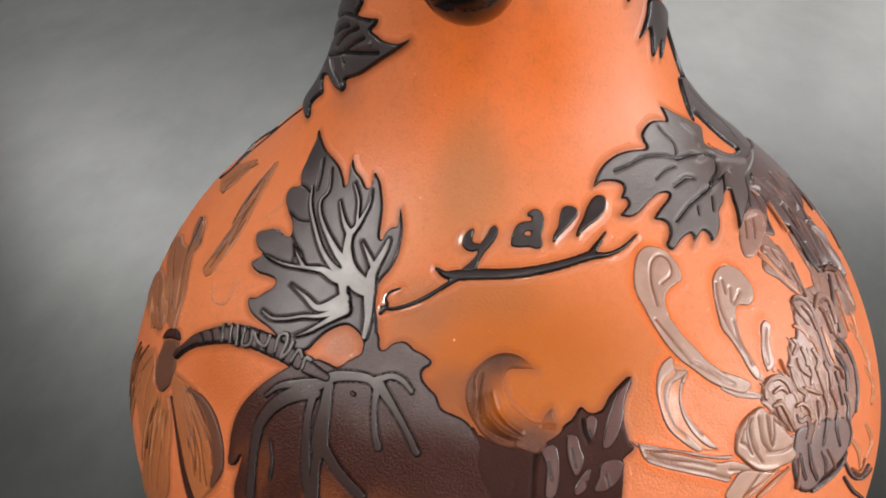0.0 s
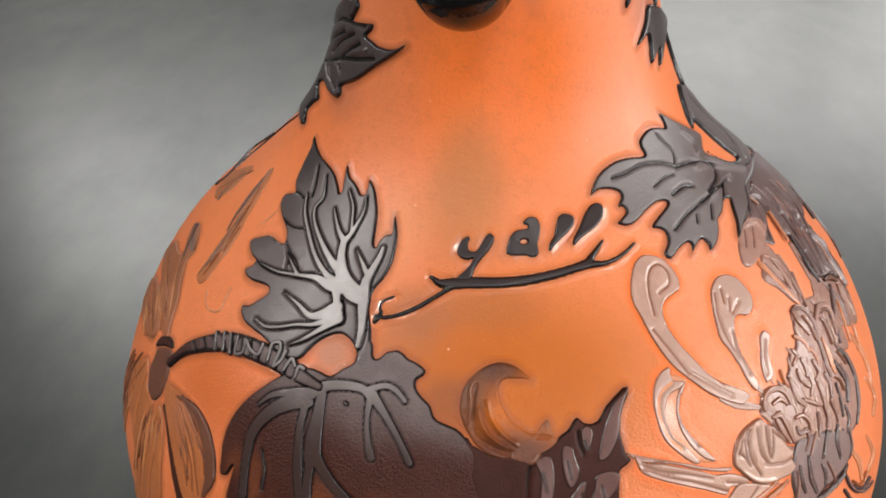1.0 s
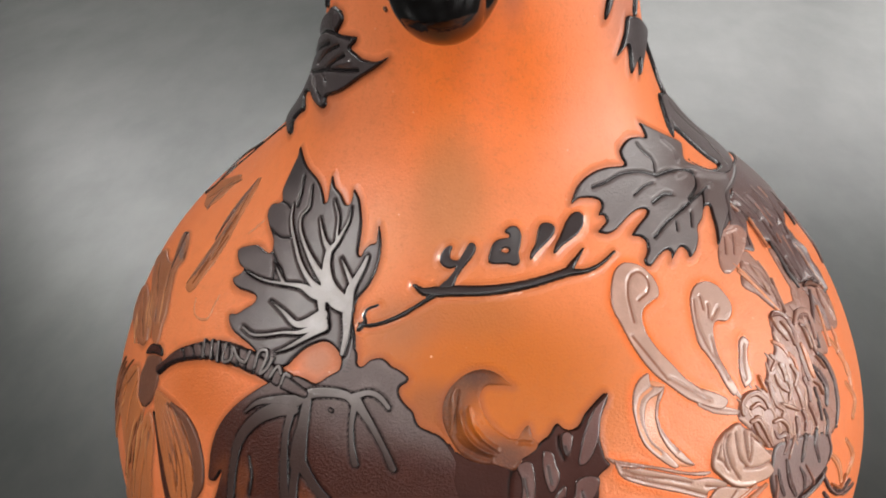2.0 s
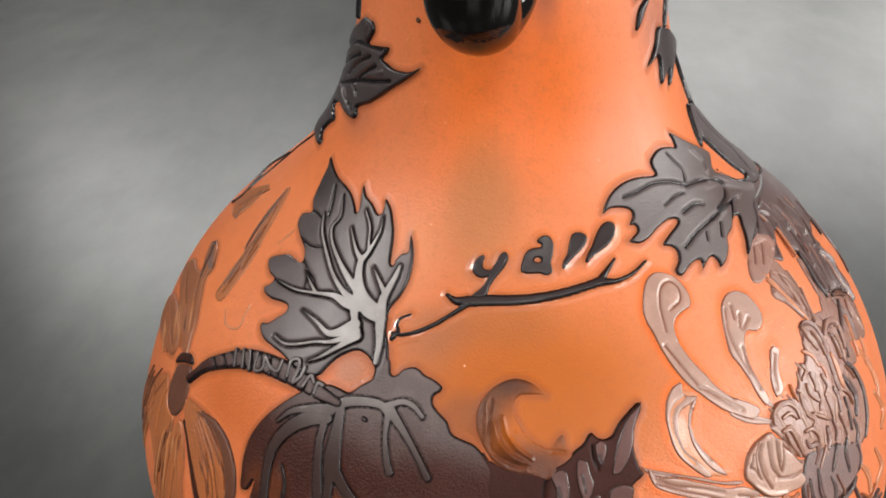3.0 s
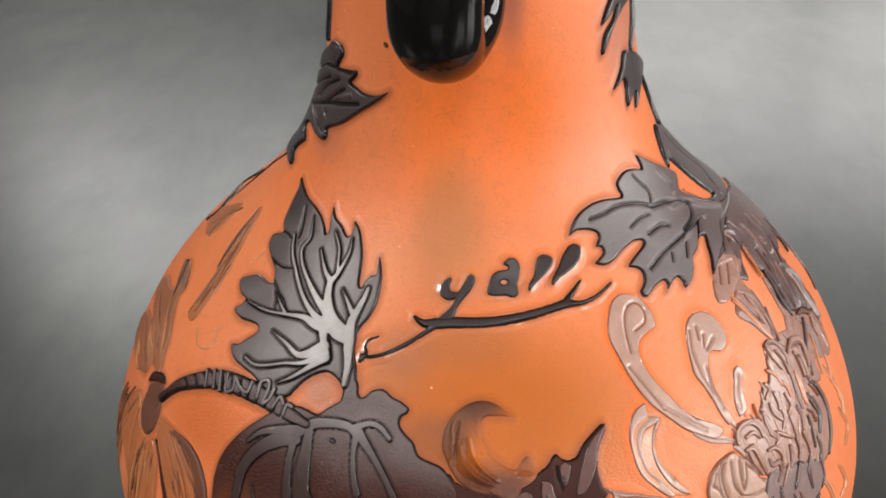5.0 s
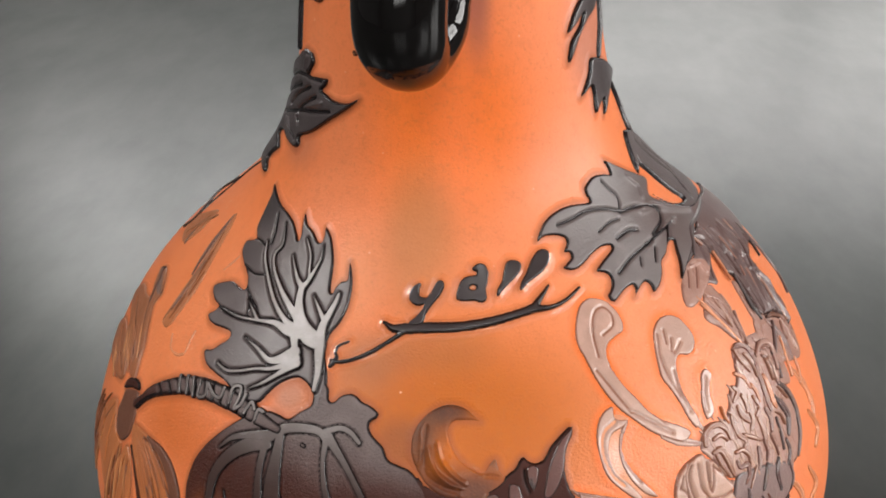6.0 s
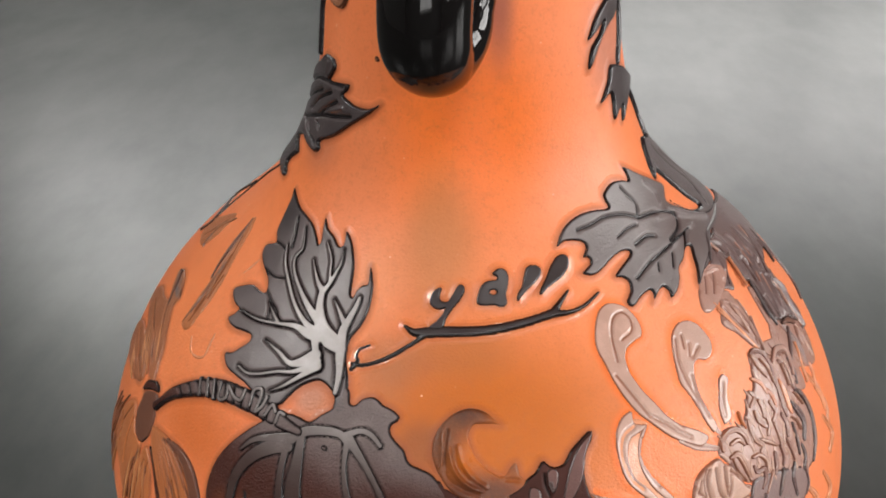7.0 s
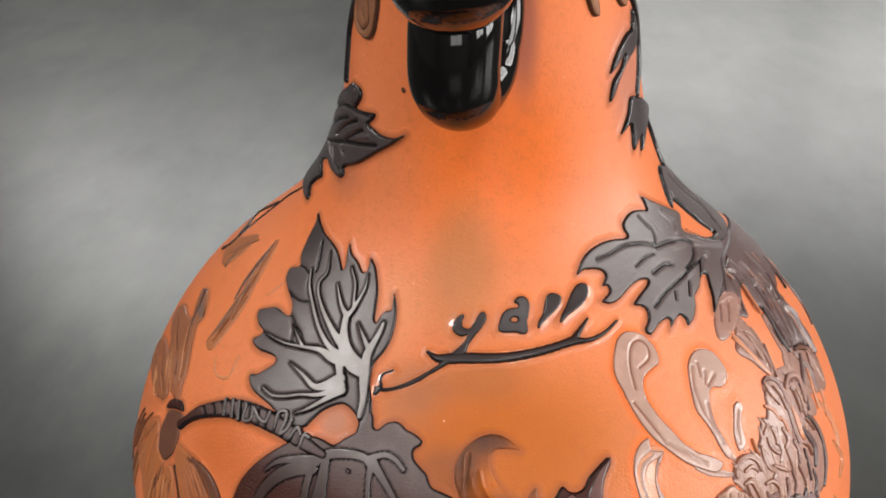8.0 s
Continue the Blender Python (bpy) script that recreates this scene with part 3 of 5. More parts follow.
broad_foot = [(-6.9, 10.7), (-15.4, 8.8), (-24.8, 5.8), (-31.9, 2.7), (-34.1, 7.3), (-34.7, 9.5), (-34.6, 12), (-34.5, 14.9), (-35.2, 12.9), (-36.5, 12.6), (-37, 15.2), (-37.4, 17.4), (-37.3, 21.1), (-36.2, 24.5), (-34.6, 27.3), (-32.3, 30.3), (-30.1, 32.4), (-27.5, 33.7), (-25.5, 33.7), (-23.8, 33.6), (-22.3, 35.1)]
pieces = []
pieces.append(([(-25.6, 28.8), (-29, 27.4), (-31.5, 24.6), (-32.8, 21), (-32.6, 16.9), (-32, 12.4), (-31.7, 9.7)], (0.69, 1.06, 0.91, 0.77, 0.62, 0.62, 0.62)))
pieces.append(([(-26, 28.2), (-25.8, 24.8), (-25, 20.7), (-24, 16.6), (-23, 13.8)], (0.62, 0.54, 0.62, 0.69, 0.69)))
pieces.append(([(-24.1, 30.7), (-23.7, 27.3), (-23.4, 23.9), (-23, 21.4)], (0.69, 0.84, 1.13, 1.21)))
pieces.append(([(-23.1, 20.9), (-22.9, 17.5), (-22.4, 14)], (0.69, 0.62, 0.62)))
pieces.append(([(-22.3, 21.4), (-19.9, 18.9), (-16.5, 16.2)], (0.84, 0.69, 0.69)))
pieces.append(([(-25.5, 30.3), (-23.8, 31.9), (-21.1, 32.8), (-18.4, 33), (-16.8, 32.1)], (0.69, 0.77, 0.69, 0.62, 0.62)))
pieces.append(([(-16.8, 32.1), (-16.6, 28.8), (-15.8, 25.6), (-15.1, 23.7)], (0.62, 0.4, 0.47, 0.54)))
pieces.append(([(-16.5, 32.4), (-13.8, 29.6), (-11.6, 26.7), (-10, 24)], (0.77, 0.54, 0.47, 0.54)))
pieces.append(([(-17.4, 33), (-15.2, 34.1), (-13.4, 33.8), (-11.8, 32.5)], (0.54, 0.47, 0.47, 0.4)))
pieces.append(([(-30.5, 19.5), (-29.4, 16.8), (-29.2, 13.9)], (0.14, 0.22, 0.18)))
pieces.append(([(-25.5, 30.3), (-28.7, 29.3), (-31.7, 27.7), (-33.4, 25.4)], (0.84, 0.62, 0.47, 0.25)))
leaf_with_veins([broad_top + broad_foot], pieces, mat=DARK, cut=0.2, fade=(1.5, 21, 11, 10), label="broad dark leaf with grey veins shading to red-brown")

# dark leaflets right of the scroll
leaflets = Motif(5).add("outline", [(-2.1, 27.3), (0, 26.2), (2.9, 25.6), (5.2, 24.5), (5.9, 26), (8, 27.3), (9.2, 28.5), (10.4, 29.3), (11.2, 30.4), (11.9, 30.9), (12.5, 30.2), (13.3, 29.8), (14.6, 30.1), (16, 31.8), (17.8, 33.2), (19.3, 34.1), (19.8, 33.5), (19.3, 32.4), (18.2, 31.1), (17.5, 29.5), (17.4, 27.4), (17.6, 25), (18.1, 23.7), (16.3, 22.3), (16.1, 19.9), (15.6, 17), (15.1, 13.5), (6.7, 12.9), (-0.4, 13.7), (-2.9, 17.8), (-4, 22.4), (-3.7, 25.9)])
pieces = []
pieces.append(([(11.7, 28.9), (11.7, 27.1), (12.1, 25.6)], 0.4, 0.25))
pieces.append(([(5.9, 26), (5, 23.7), (4.7, 20.8), (4.5, 17.9)], 0.5, 0.35))
pieces.append(([(-1, 23.3), (-1.5, 21.4), (-1.5, 18.8)], 0.4, 0.25))
pieces.append(([(2.6, 20.9), (2, 19.1)], 0.4, 0.25))
for line, amp, wide in pieces:
    leaflets.add("groove", line, amp, wide)
leaflets.add("outline", [(-3.1, 28.4), (-0.6, 25.4), (2.6, 26), (5.5, 25), (6.7, 25.9), (8.2, 25.6), (9.6, 28.2), (10.2, 24.9), (10.1, 20), (-2.8, 20.3)])
leaflets.lip(vase, fade=(0, 22, 10, 9))
leaflets.build("leaf", SEPIA, vase, 0.6, 0.5, 0.22, "dark pointed leaflets of the raised layer", fade=(-1.5, 21, 8.5, 9))

pieces = []
pieces.append([(19.8, 34), (18.4, 33.2), (16.9, 31.9), (15.2, 29.2), (14.1, 26.4), (13.7, 24.6), (14.8, 24.4), (16.2, 26), (17.3, 28.2), (18, 30.6), (19.3, 32.7)])
pieces.append([(11.9, 29), (12.9, 29.7), (13.7, 28.8), (13.3, 26.9), (12.5, 25.7), (11.9, 27.1)])
pieces.append([(9.4, 27.2), (9, 25), (9.3, 22.4), (9.9, 21), (10.8, 21.6), (11.4, 23.5), (11.1, 24.9), (10.7, 26.9)])
pieces.append([(13.2, 22.5), (12.7, 20.5), (12, 18.7), (13.7, 18.4), (15.5, 19.8), (16.4, 22.1), (15, 23.1)])
pieces.append([(11.6, 22.1), (12.1, 21.6), (11.4, 19.2), (10, 18.2), (9.5, 19.1), (10.5, 20.8)])
pieces.append([(5.7, 25.2), (6.3, 22.8), (6, 18.6), (7.5, 18.5), (8.2, 21.8), (8.1, 25.1), (7.2, 26.1)])
for points in pieces:
    cell = Motif(5).add("outline", points)
    cell.add("groove", (np.asarray(points[1]) + np.asarray(points[-1])) / 2 * np.ones((2, 1)) + np.array([(0.0, -1.0), (0.3, -3.5)]), 0.12, 0.3)
    cell.build("cell", BROWN, vase, 0.34, 0.42, 0.2, "red-brown raised cell with a thin bright rim", base=0.42)

# thin brown scroll
scroll = Motif(6).add("outline", [(1.4, 27.7), (3.1, 28.8), (5.6, 28.5), (7, 30.3), (8, 30.9), (8.4, 28.6), (9.6, 28), (9, 26.1), (8.6, 24.9), (5.4, 24.5), (2.8, 25.7)]).add("outline", [(6.2, 36.6), (5.1, 37.7), (3.7, 38.8), (1.8, 39.3), (-0.1, 39), (-1.9, 37.9), (-3.3, 36.3), (-4.1, 34.4), (-4.2, 32.3), (-3.6, 30.3), (-2.7, 28.7), (-1.6, 27.2), (0.3, 25.8), (2.9, 25.3), (5.8, 25.4), (8.6, 27.5), (8.8, 28.5), (8.2, 29.4), (7.9, 30.9), (6.9, 30.1), (6, 29.1), (4.4, 29.8), (2.6, 31.4), (1.5, 33.5), (1.2, 35.4), (2.1, 36.7), (3.6, 36.8), (5.2, 36.7)])
pieces = []
pieces.append(([(-2.7, 35.6), (-2.8, 32.9), (-2.3, 30)], 0.3, 0.35))
pieces.append(([(-1.6, 32.7), (-1.1, 30.1), (0.6, 28.1), (2.1, 27.2)], 0.35, 0.4))
pieces.append(([(-0.4, 33.3), (0.1, 31), (1.5, 29)], 0.35, 0.35))
pieces.append(([(1, 35.7), (1.3, 34.2)], 0.3, 0.3))
pieces.append(([(0.8, 30.4), (2.2, 28.7), (3.5, 27.8)], 0.3, 0.3))
for line, amp, wide in pieces:
    scroll.add("ridge", line, amp, wide)
for line in ([(-2.4, 36.2), (-2.8, 34.9), (-2.5, 33), (-2.6, 31), (-3, 29.4), (-2.5, 27.6), (-0.8, 25.6)], [(-1.5, 32.4), (-1.1, 30.9), (-0.1, 29), (1.4, 27.7), (3.1, 26.9)], [(-0.4, 33.6), (0.4, 30.9), (1.7, 29), (3.6, 27.4)], [(1.7, 36.1), (1, 34.5), (1.9, 32.3), (3.2, 30.4), (5.9, 28.5)], [(8.2, 30.7), (8.8, 29.1), (9.4, 28.2)], [(2.8, 26.4), (3.1, 25.6), (5.3, 24.7), (6.4, 25.9)]):
    scroll.add("ridge", line, 0.42, 0.17)
for line in ([(-2, 35.8), (-2.3, 33), (-2.2, 30.3), (-1.6, 28.5), (0.9, 26.9), (2.8, 26.3)], [(5.9, 28.6), (8, 28.4)]):
    scroll.add("groove", line, 0.35, 0.3)
scroll.lip(vase, fade=(1, 22, 9, 7))
Motif(4).add("stroke", [(-20.2, 30.4), (-19.9, 30.3)], 0.45, 0.45).build("bead", DARK, vase, 0.45, 0.4, 0.14, "tiny dark bead on the leaf", base=0.5)
scroll.build("scroll", SCROLL, vase, 0.5, 0.75, 0.17, "brown translucent wave-shaped scroll")

# signature twig and its letter-like strokes
twig = Motif(8)
twig.add("stroke", [(-11.7, 51.5), (-9.7, 50.7), (-6.9, 50.9), (-3.3, 51.2), (0.9, 51.3), (6.1, 51.6), (11.7, 52.2), (16, 52.8), (19.1, 53.2)], 0.4, 0.75, 1.0, 1.0, 0.95, 0.9, 0.85, 0.8, 0.9)
twig.add("stroke", [(18.9, 53.2), (20.3, 54.3), (23.4, 56.3)], 0.85, 0.6, 0.3)
twig.add("stroke", [(18.9, 53.1), (22.3, 52.8), (25.9, 53.3), (30.2, 54.7)], 0.8, 0.5, 0.4, 0.3)
twig.add("stroke", [(-6.8, 50.7), (-10, 48.6), (-12.7, 46.7), (-15.7, 45), (-18.4, 44), (-20, 44)], 0.5, 0.42, 0.45, 0.4, 0.4, 0.35)
twig.add("stroke", [(-19.8, 43.1), (-19.1, 44.5), (-19.6, 45.3), (-19.4, 46.5), (-17.7, 47.5)], 0.45, 0.38, 0.3, 0.28, 0.25)
twig.lip(vase, 1.1, 0.36, GLOSS, "cone")
twig.build("twig", INK, vase, 0.8, 0.6, 0.24, "thin dark raised twig under the signature")
pieces = []
pieces.append(([(-5.2, 58.2), (-6.4, 57.7), (-7.2, 56.4), (-6.8, 55.3), (-5.3, 54.8), (-3.8, 55.1), (-4, 54.2), (-5, 53), (-6.6, 51.6), (-4.3, 51.8), (-3.7, 53.3), (-2.5, 54.9), (-0.8, 56.6), (-0, 58), (-0.5, 58.8), (-1.4, 58.5), (-2.3, 57.2), (-3.3, 56), (-4.3, 55.9), (-5.2, 56.2), (-5.5, 57.1)], None))
pieces.append(([(6.8, 60.6), (8.1, 61.3), (9.5, 61.1), (10.1, 60), (9.7, 58.4), (9.1, 57.2), (9.1, 55.7), (8.1, 55.2), (6.6, 55.6), (4.5, 55.6), (3, 55.9), (3.2, 57.1), (4, 58.6), (5.3, 59.3), (7.5, 59.5), (7.7, 60.2)], [(5.4, 57.7), (6.2, 58.1), (7.2, 58), (7.5, 57.5), (6.9, 57.1), (5.9, 57.2)]))
pieces.append(([(15.1, 61.1), (16.7, 61.3), (18, 60.7), (17.7, 59.7), (16.2, 58.7), (14.1, 57.6), (12.5, 56.6), (11.7, 56), (12.1, 57), (13.3, 58.2), (14.1, 59.7)], None))
pieces.append(([(23.5, 62.1), (24.9, 62.1), (25.6, 61.4), (24.9, 60.1), (23, 58.9), (20.7, 58.1), (18.7, 57.4), (17, 56.5), (17.6, 57.5), (19.2, 58.9), (20.9, 60.6), (22.3, 61.6)], None))
for points, gap in pieces:
    letter = Motif(6).add("outline", points)
    if gap:
        letter.add("hole", gap)
    letter.lip(vase, 1.5, 0.62, GLOSS, "cone")
    letter.build("stroke", INK, vase, 0.85, 0.32, 0.17, "dark raised signature letter", grow=0.24)

# wide leaf on the right shoulder
shoulder_left = [(55.5, 72.3), (55.8, 70.8), (55.4, 69.7), (53, 70.3), (49.1, 70.9), (46.2, 70.7), (43.3, 69.8), (42.9, 68.6), (42.9, 67.3), (38, 67.9), (33.5, 68), (29.6, 67.4), (26.7, 66.3), (24.6, 64.7), (23.8, 63.6), (26.1, 64.2), (29.3, 63.9), (31.3, 63.2), (31.5, 62.3), (29.9, 61), (31.2, 60.6), (31.1, 59.7), (29.4, 59), (28.2, 58.4), (30.5, 57.6), (33.3, 58), (37, 59.1), (40.5, 59.6), (43, 59.2), (42.5, 58.5), (38.9, 57.5), (36, 56.3), (37.8, 55.5), (38.5, 54.5), (37.6, 53), (35.6, 51.7)]
shoulder_right = [(36.5, 50.5), (39.7, 51.5), (42.5, 51.8), (42.7, 50.9), (41.7, 49.8), (43.6, 50.6), (46.1, 51.2), (46.9, 50.2), (46.5, 48.9), (49.2, 49.4), (51.9, 50.7), (54, 52.2), (56.9, 52.7), (61.1, 53.8), (62.6, 53.4), (60.8, 52), (58.9, 50.3), (55.4, 47.7), (60.4, 48.8), (65.9, 49.7), (75, 51), (81.5, 52.3), (75.5, 56.1), (70.9, 59.5), (67.7, 62), (72, 64), (68, 66.6), (61.7, 69.6)]
shoulder = Motif(5).add("outline", shoulder_left + shoulder_right)
pieces = []
pieces.append(([(30.5, 65.5), (35.1, 65.7), (40.6, 66.1), (47.2, 65.1), (51.9, 63.4)], 0.5, 0.3))
pieces.append(([(41.6, 62.1), (45.9, 62.7), (49.6, 62.5)], 0.4, 0.25))
pieces.append(([(46, 59.7), (50.9, 59.9), (53.4, 59.2)], 0.6, 0.4))
pieces.append(([(41.1, 54.5), (46.7, 55.8), (53.7, 56.2)], 0.6, 0.35))
pieces.append(([(53.7, 56.2), (59.7, 56.2), (66.8, 55.6)], 0.5, 0.4))
pieces.append(([(50.3, 69.5), (51.7, 67.9), (53.6, 65.8), (51.9, 63.4)], 0.5, 0.3))
pieces.append(([(51.7, 63.3), (59.2, 62.2), (65.9, 59.4), (64.3, 57.4), (57.8, 56.8)], 0.5, 0.4))
pieces.append(([(55.2, 55), (52.3, 52.9)], 0.4, 0.25))
pieces.append(([(49, 55.1), (47.7, 53.7)], 0.3, 0.25))
pieces.append(([(64.4, 55.7), (58.4, 53)], 0.6, 0.3))
for line, amp, wide in pieces:
    shoulder.add("groove", line, amp, wide)
shoulder.add("ridge", [(61.9, 67.6), (64.5, 64.9), (63.3, 62.8)], 0.5, 0.35)
shoulder.add("ridge", [(59, 61.5), (65.2, 60.2), (70.6, 57.4), (78.4, 53.3)], 0.6, 0.6)
shoulder.add("ridge", [(56.4, 56.1), (64.7, 56), (69.7, 55.3)], 0.5, 0.4)
shoulder.lip(vase)
shoulder.build("leaf", SATIN_LIT, vase, 0.6, 0.5, 0.22, "wide dark lobed leaf on the shoulder")

# vine and hanging leaves on the right of the neck and shoulder
vine = Motif(6)
vine.add("stroke", [(63, 108.6), (75.9, 101), (75.7, 94.9), (67.9, 88.8)], 0.8, 1.0, 1.0, 0.6)
vine.add("stroke", [(76.8, 83.6), (84.9, 77.7), (84.9, 73), (83.5, 69.4), (79.9, 66.9)], 0.4, 0.7, 0.9, 1.6, 1.8)
vine.add("outline", [(77.5, 73), (89.8, 69.1), (96.8, 64.1), (100, 58.9), (104.2, 50.5), (98.5, 47.9), (87.3, 50.1), (79.5, 52.8), (75.1, 56.1), (70.6, 60.5), (70.3, 63.7), (70.5, 67), (72.6, 70)])
vine.add("hole", [(73.4, 66.5), (76.5, 64.4), (79.1, 60.8), (81, 57.4), (82.7, 54.2), (76.5, 56.2), (72.5, 59), (70.2, 61.7), (68.9, 64.5)])
for line in ([(81.2, 69.9), (86.5, 64.5), (92.3, 57.8), (89.1, 53.7)], [(87.9, 66.8), (95.9, 58.9), (91.7, 54.7), (86.8, 52.2)], [(74.6, 68), (73.9, 65.5)]):
    vine.add("groove", line, 0.35, 0.3)
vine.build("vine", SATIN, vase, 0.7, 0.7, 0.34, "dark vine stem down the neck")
pieces = []
pieces.append(([(60.6, 89.5), (58.1, 87.5), (55.3, 86), (51.6, 84.1), (55.7, 84.8), (58.5, 84.9), (59.1, 83.4), (58.3, 80.2), (61.6, 81), (65.6, 81.5), (63.8, 78.9), (68, 80.2), (71.2, 81.2), (77.4, 82.6), (85.5, 83.4), (74.5, 87), (67.5, 88.6)], "small dark hanging leaf on the neck"))
pieces.append(([(67.2, 104), (66, 101), (60.4, 100.5), (53.2, 98.6), (47.9, 95.3), (51.5, 95.8), (57.7, 97.3), (55.3, 95.7), (49.2, 93.7), (46.9, 90.6), (49, 91.1), (54.7, 94.2), (61.1, 96.1), (67.7, 97), (72.1, 99.9)], "narrow dark forked leaf on the neck"))
pieces.append(([(-63.2, 91.2), (-68.3, 89.6), (-76.9, 87.2), (-84.7, 83.3), (-86.1, 80.7), (-88.7, 77.4), (-92.2, 73.5), (-96.7, 68.3), (-99.7, 64.3), (-92.1, 63.6), (-79.1, 64.7), (-73.4, 65.1), (-73.1, 66.3), (-77.4, 67.1), (-75.7, 69), (-72.1, 71), (-76.6, 71.7), (-80.6, 72.3), (-73.2, 74.1), (-66, 73.9), (-58.7, 74), (-56.6, 75.2), (-57.5, 76.4), (-50.2, 78.5), (-41.5, 81.9), (-33.6, 84.8), (-29.9, 86.7), (-34.6, 85.5), (-40.7, 85.2), (-45, 85.7), (-47.9, 86.1), (-45.6, 87.3), (-45.4, 88.3), (-50.6, 87.9), (-57.5, 87.4), (-56.5, 88.4), (-54.3, 90), (-55.9, 91.2), (-59.3, 91.3)], "dark curled leaf at the base of the neck"))
for points, label in pieces:
    m = Motif(5).add("outline", points)
    if "curled" in label:
        for line in ([(-84.6, 82.5), (-71.4, 85.7), (-60.5, 87), (-48.2, 87.5)], [(-71.6, 79.9), (-63.9, 83.3), (-54.7, 85.7)], [(-86.2, 75.3), (-62.9, 80.2), (-51.2, 81.9), (-42.4, 83.1)], [(-61.9, 80.8), (-55.8, 83.1), (-50.5, 84.6)], [(-64.2, 79.4), (-59.7, 78.4)], [(-77.7, 76.6), (-68.6, 76), (-60.6, 75.4)], [(-86.4, 78.6), (-72.9, 82.6), (-61.9, 85.1)]):
            m.add("groove", line, 0.75, 0.36)
        for line in ([(-54.1, 82.5), (-46.3, 84.1)], [(-61.8, 80.2), (-61.8, 78.8)], [(-70.1, 77.3), (-65.6, 75.9)], [(-58.8, 88.4), (-58.3, 90.4)]):
            m.add("ridge", line, 0.45, 0.35)
    m.lip(vase)
    m.build("leaf", SLATE, vase, 0.8, 0.55, 0.2, label)
Motif(6).add("stroke", [(-65.9, 107.6), (-76.7, 99.3), (-74.9, 94.2), (-72.1, 90.1)], 0.9, 0.9, 0.9, 0.6).build("vine", SLATE, vase, 0.8, 0.6, 0.3, "dark vine stem down the neck")
Motif(6).add("outline", [(-58.6, 109), (-66.5, 105.6), (-68.1, 102.7), (-64.6, 100.5), (-55.4, 99.7), (-50.3, 101.1), (-48.4, 104.2), (-47.5, 107.5), (-47.2, 110)]).add("groove", [(-62.5, 106), (-63.6, 102.6), (-58.1, 101.2), (-53.7, 103), (-54.5, 106.2)], 0.5, 0.3).add("groove", [(-59.3, 104.4), (-57.3, 103.3)], 0.4, 0.2).build("swirl", SMOKE, vase, 0.7, 0.6, 0.3, "brown swirl on the neck")
for p in ([(35.7, 110.1), (37.1, 107.8), (39.3, 105.8), (41.8, 105), (43.6, 105.5), (43, 107.4), (40.5, 109.8)], [(51.4, 108.9), (54.7, 106.4), (59, 105), (62.3, 105.6), (60.1, 108.1)]):
    Motif(6).add("outline", p).build("swirl", SMOKE, vase, 0.7, 0.6, 0.3, "brown swirl on the neck")
Motif(4).add("stroke", [(-33, 93.8), (-32.6, 93.6)], 0.4, 0.4).build("bead", SMOKE, vase, 0.35, 0.4, 0.15, "tiny brown bead of glass")

# streaked petals hanging over the right shoulder
far_edge = [(a + 9, h) for a, h in [(89.8, 34.6), (96.9, 35.3), (103.8, 38.9)]]
band = Motif(6).add("outline", [(81.9, 53.4), (76, 50.9), (70.5, 51.1), (71.1, 49.1), (70.7, 46.7), (70.4, 44.8), (69.1, 42.2), (70.1, 40), (68.9, 36.8), (67.7, 34), (67.8, 32.2), (72.2, 29.7), (74.7, 26.8), (74.5, 24.9), (77.5, 25.2), (80.1, 28.8), (80.4, 33), (81.2, 36.1), (84.3, 36.7)] + far_edge)
for line in ([(75.8, 50.5), (75.3, 45.3), (72.8, 40.8), (70.6, 35.6), (69.1, 32.2)], [(86.1, 45.4), (84.6, 40.1), (82.3, 37.7)], [(74.1, 49.5), (73.1, 45.6), (70.9, 41.1)], [(79.8, 42.3), (77.9, 37.4)], [(77.2, 36.4), (74, 33.8), (72.4, 30.3)]):
    band.add("groove", line, 0.4, 0.26)
for line in ([(78.9, 47.7), (78.4, 44.3), (77.2, 41), (75.6, 38.5)], [(81.2, 44.6), (78.9, 41.4)], [(76.5, 37.7), (78.9, 33.5), (78.3, 30.1), (76.2, 27.1)], [(76.7, 36.9), (74.7, 35.4), (71.6, 32), (72.6, 29.7)], [(71.7, 46.4), (70.7, 45.1)], [(71.9, 50.1), (72.5, 48.8)], [(69.2, 40.3), (67.4, 35.5), (67.2, 32.6)], [(89.8, 37.5), (88.1, 36.4)]):
    band.add("ridge", line, 0.5, 0.2)
band.add("hole", [(85.2, 35.8), (85.3, 31.7), (83.4, 27.3), (80.9, 24.7), (77.9, 22.8), (77.1, 25.4), (77.6, 27.8), (79.2, 31.3), (81.4, 34.5)])
for line in ([(75.9, 44.7), (74.9, 40.3), (72.4, 36.2), (69.4, 32.1)], [(76.8, 37.4), (77.2, 33.5), (76.1, 29.8), (75.6, 24.9)], [(80.8, 42.6), (79.5, 39.2)], [(77.1, 48.2), (76.2, 45.6), (75.2, 43.6)], [(72.9, 40.2), (70.2, 36.9)]):
    band.add("ridge", line, 0.45, 0.18)
rng = random.Random(3)
near_line, far_line = np.array([(72.3, 50.9), (70.4, 44.8), (69.5, 39.6), (67.3, 33.4)]), np.array([(96.6, 39.7), (89, 38), (80.4, 35.5), (74.7, 27.5)])
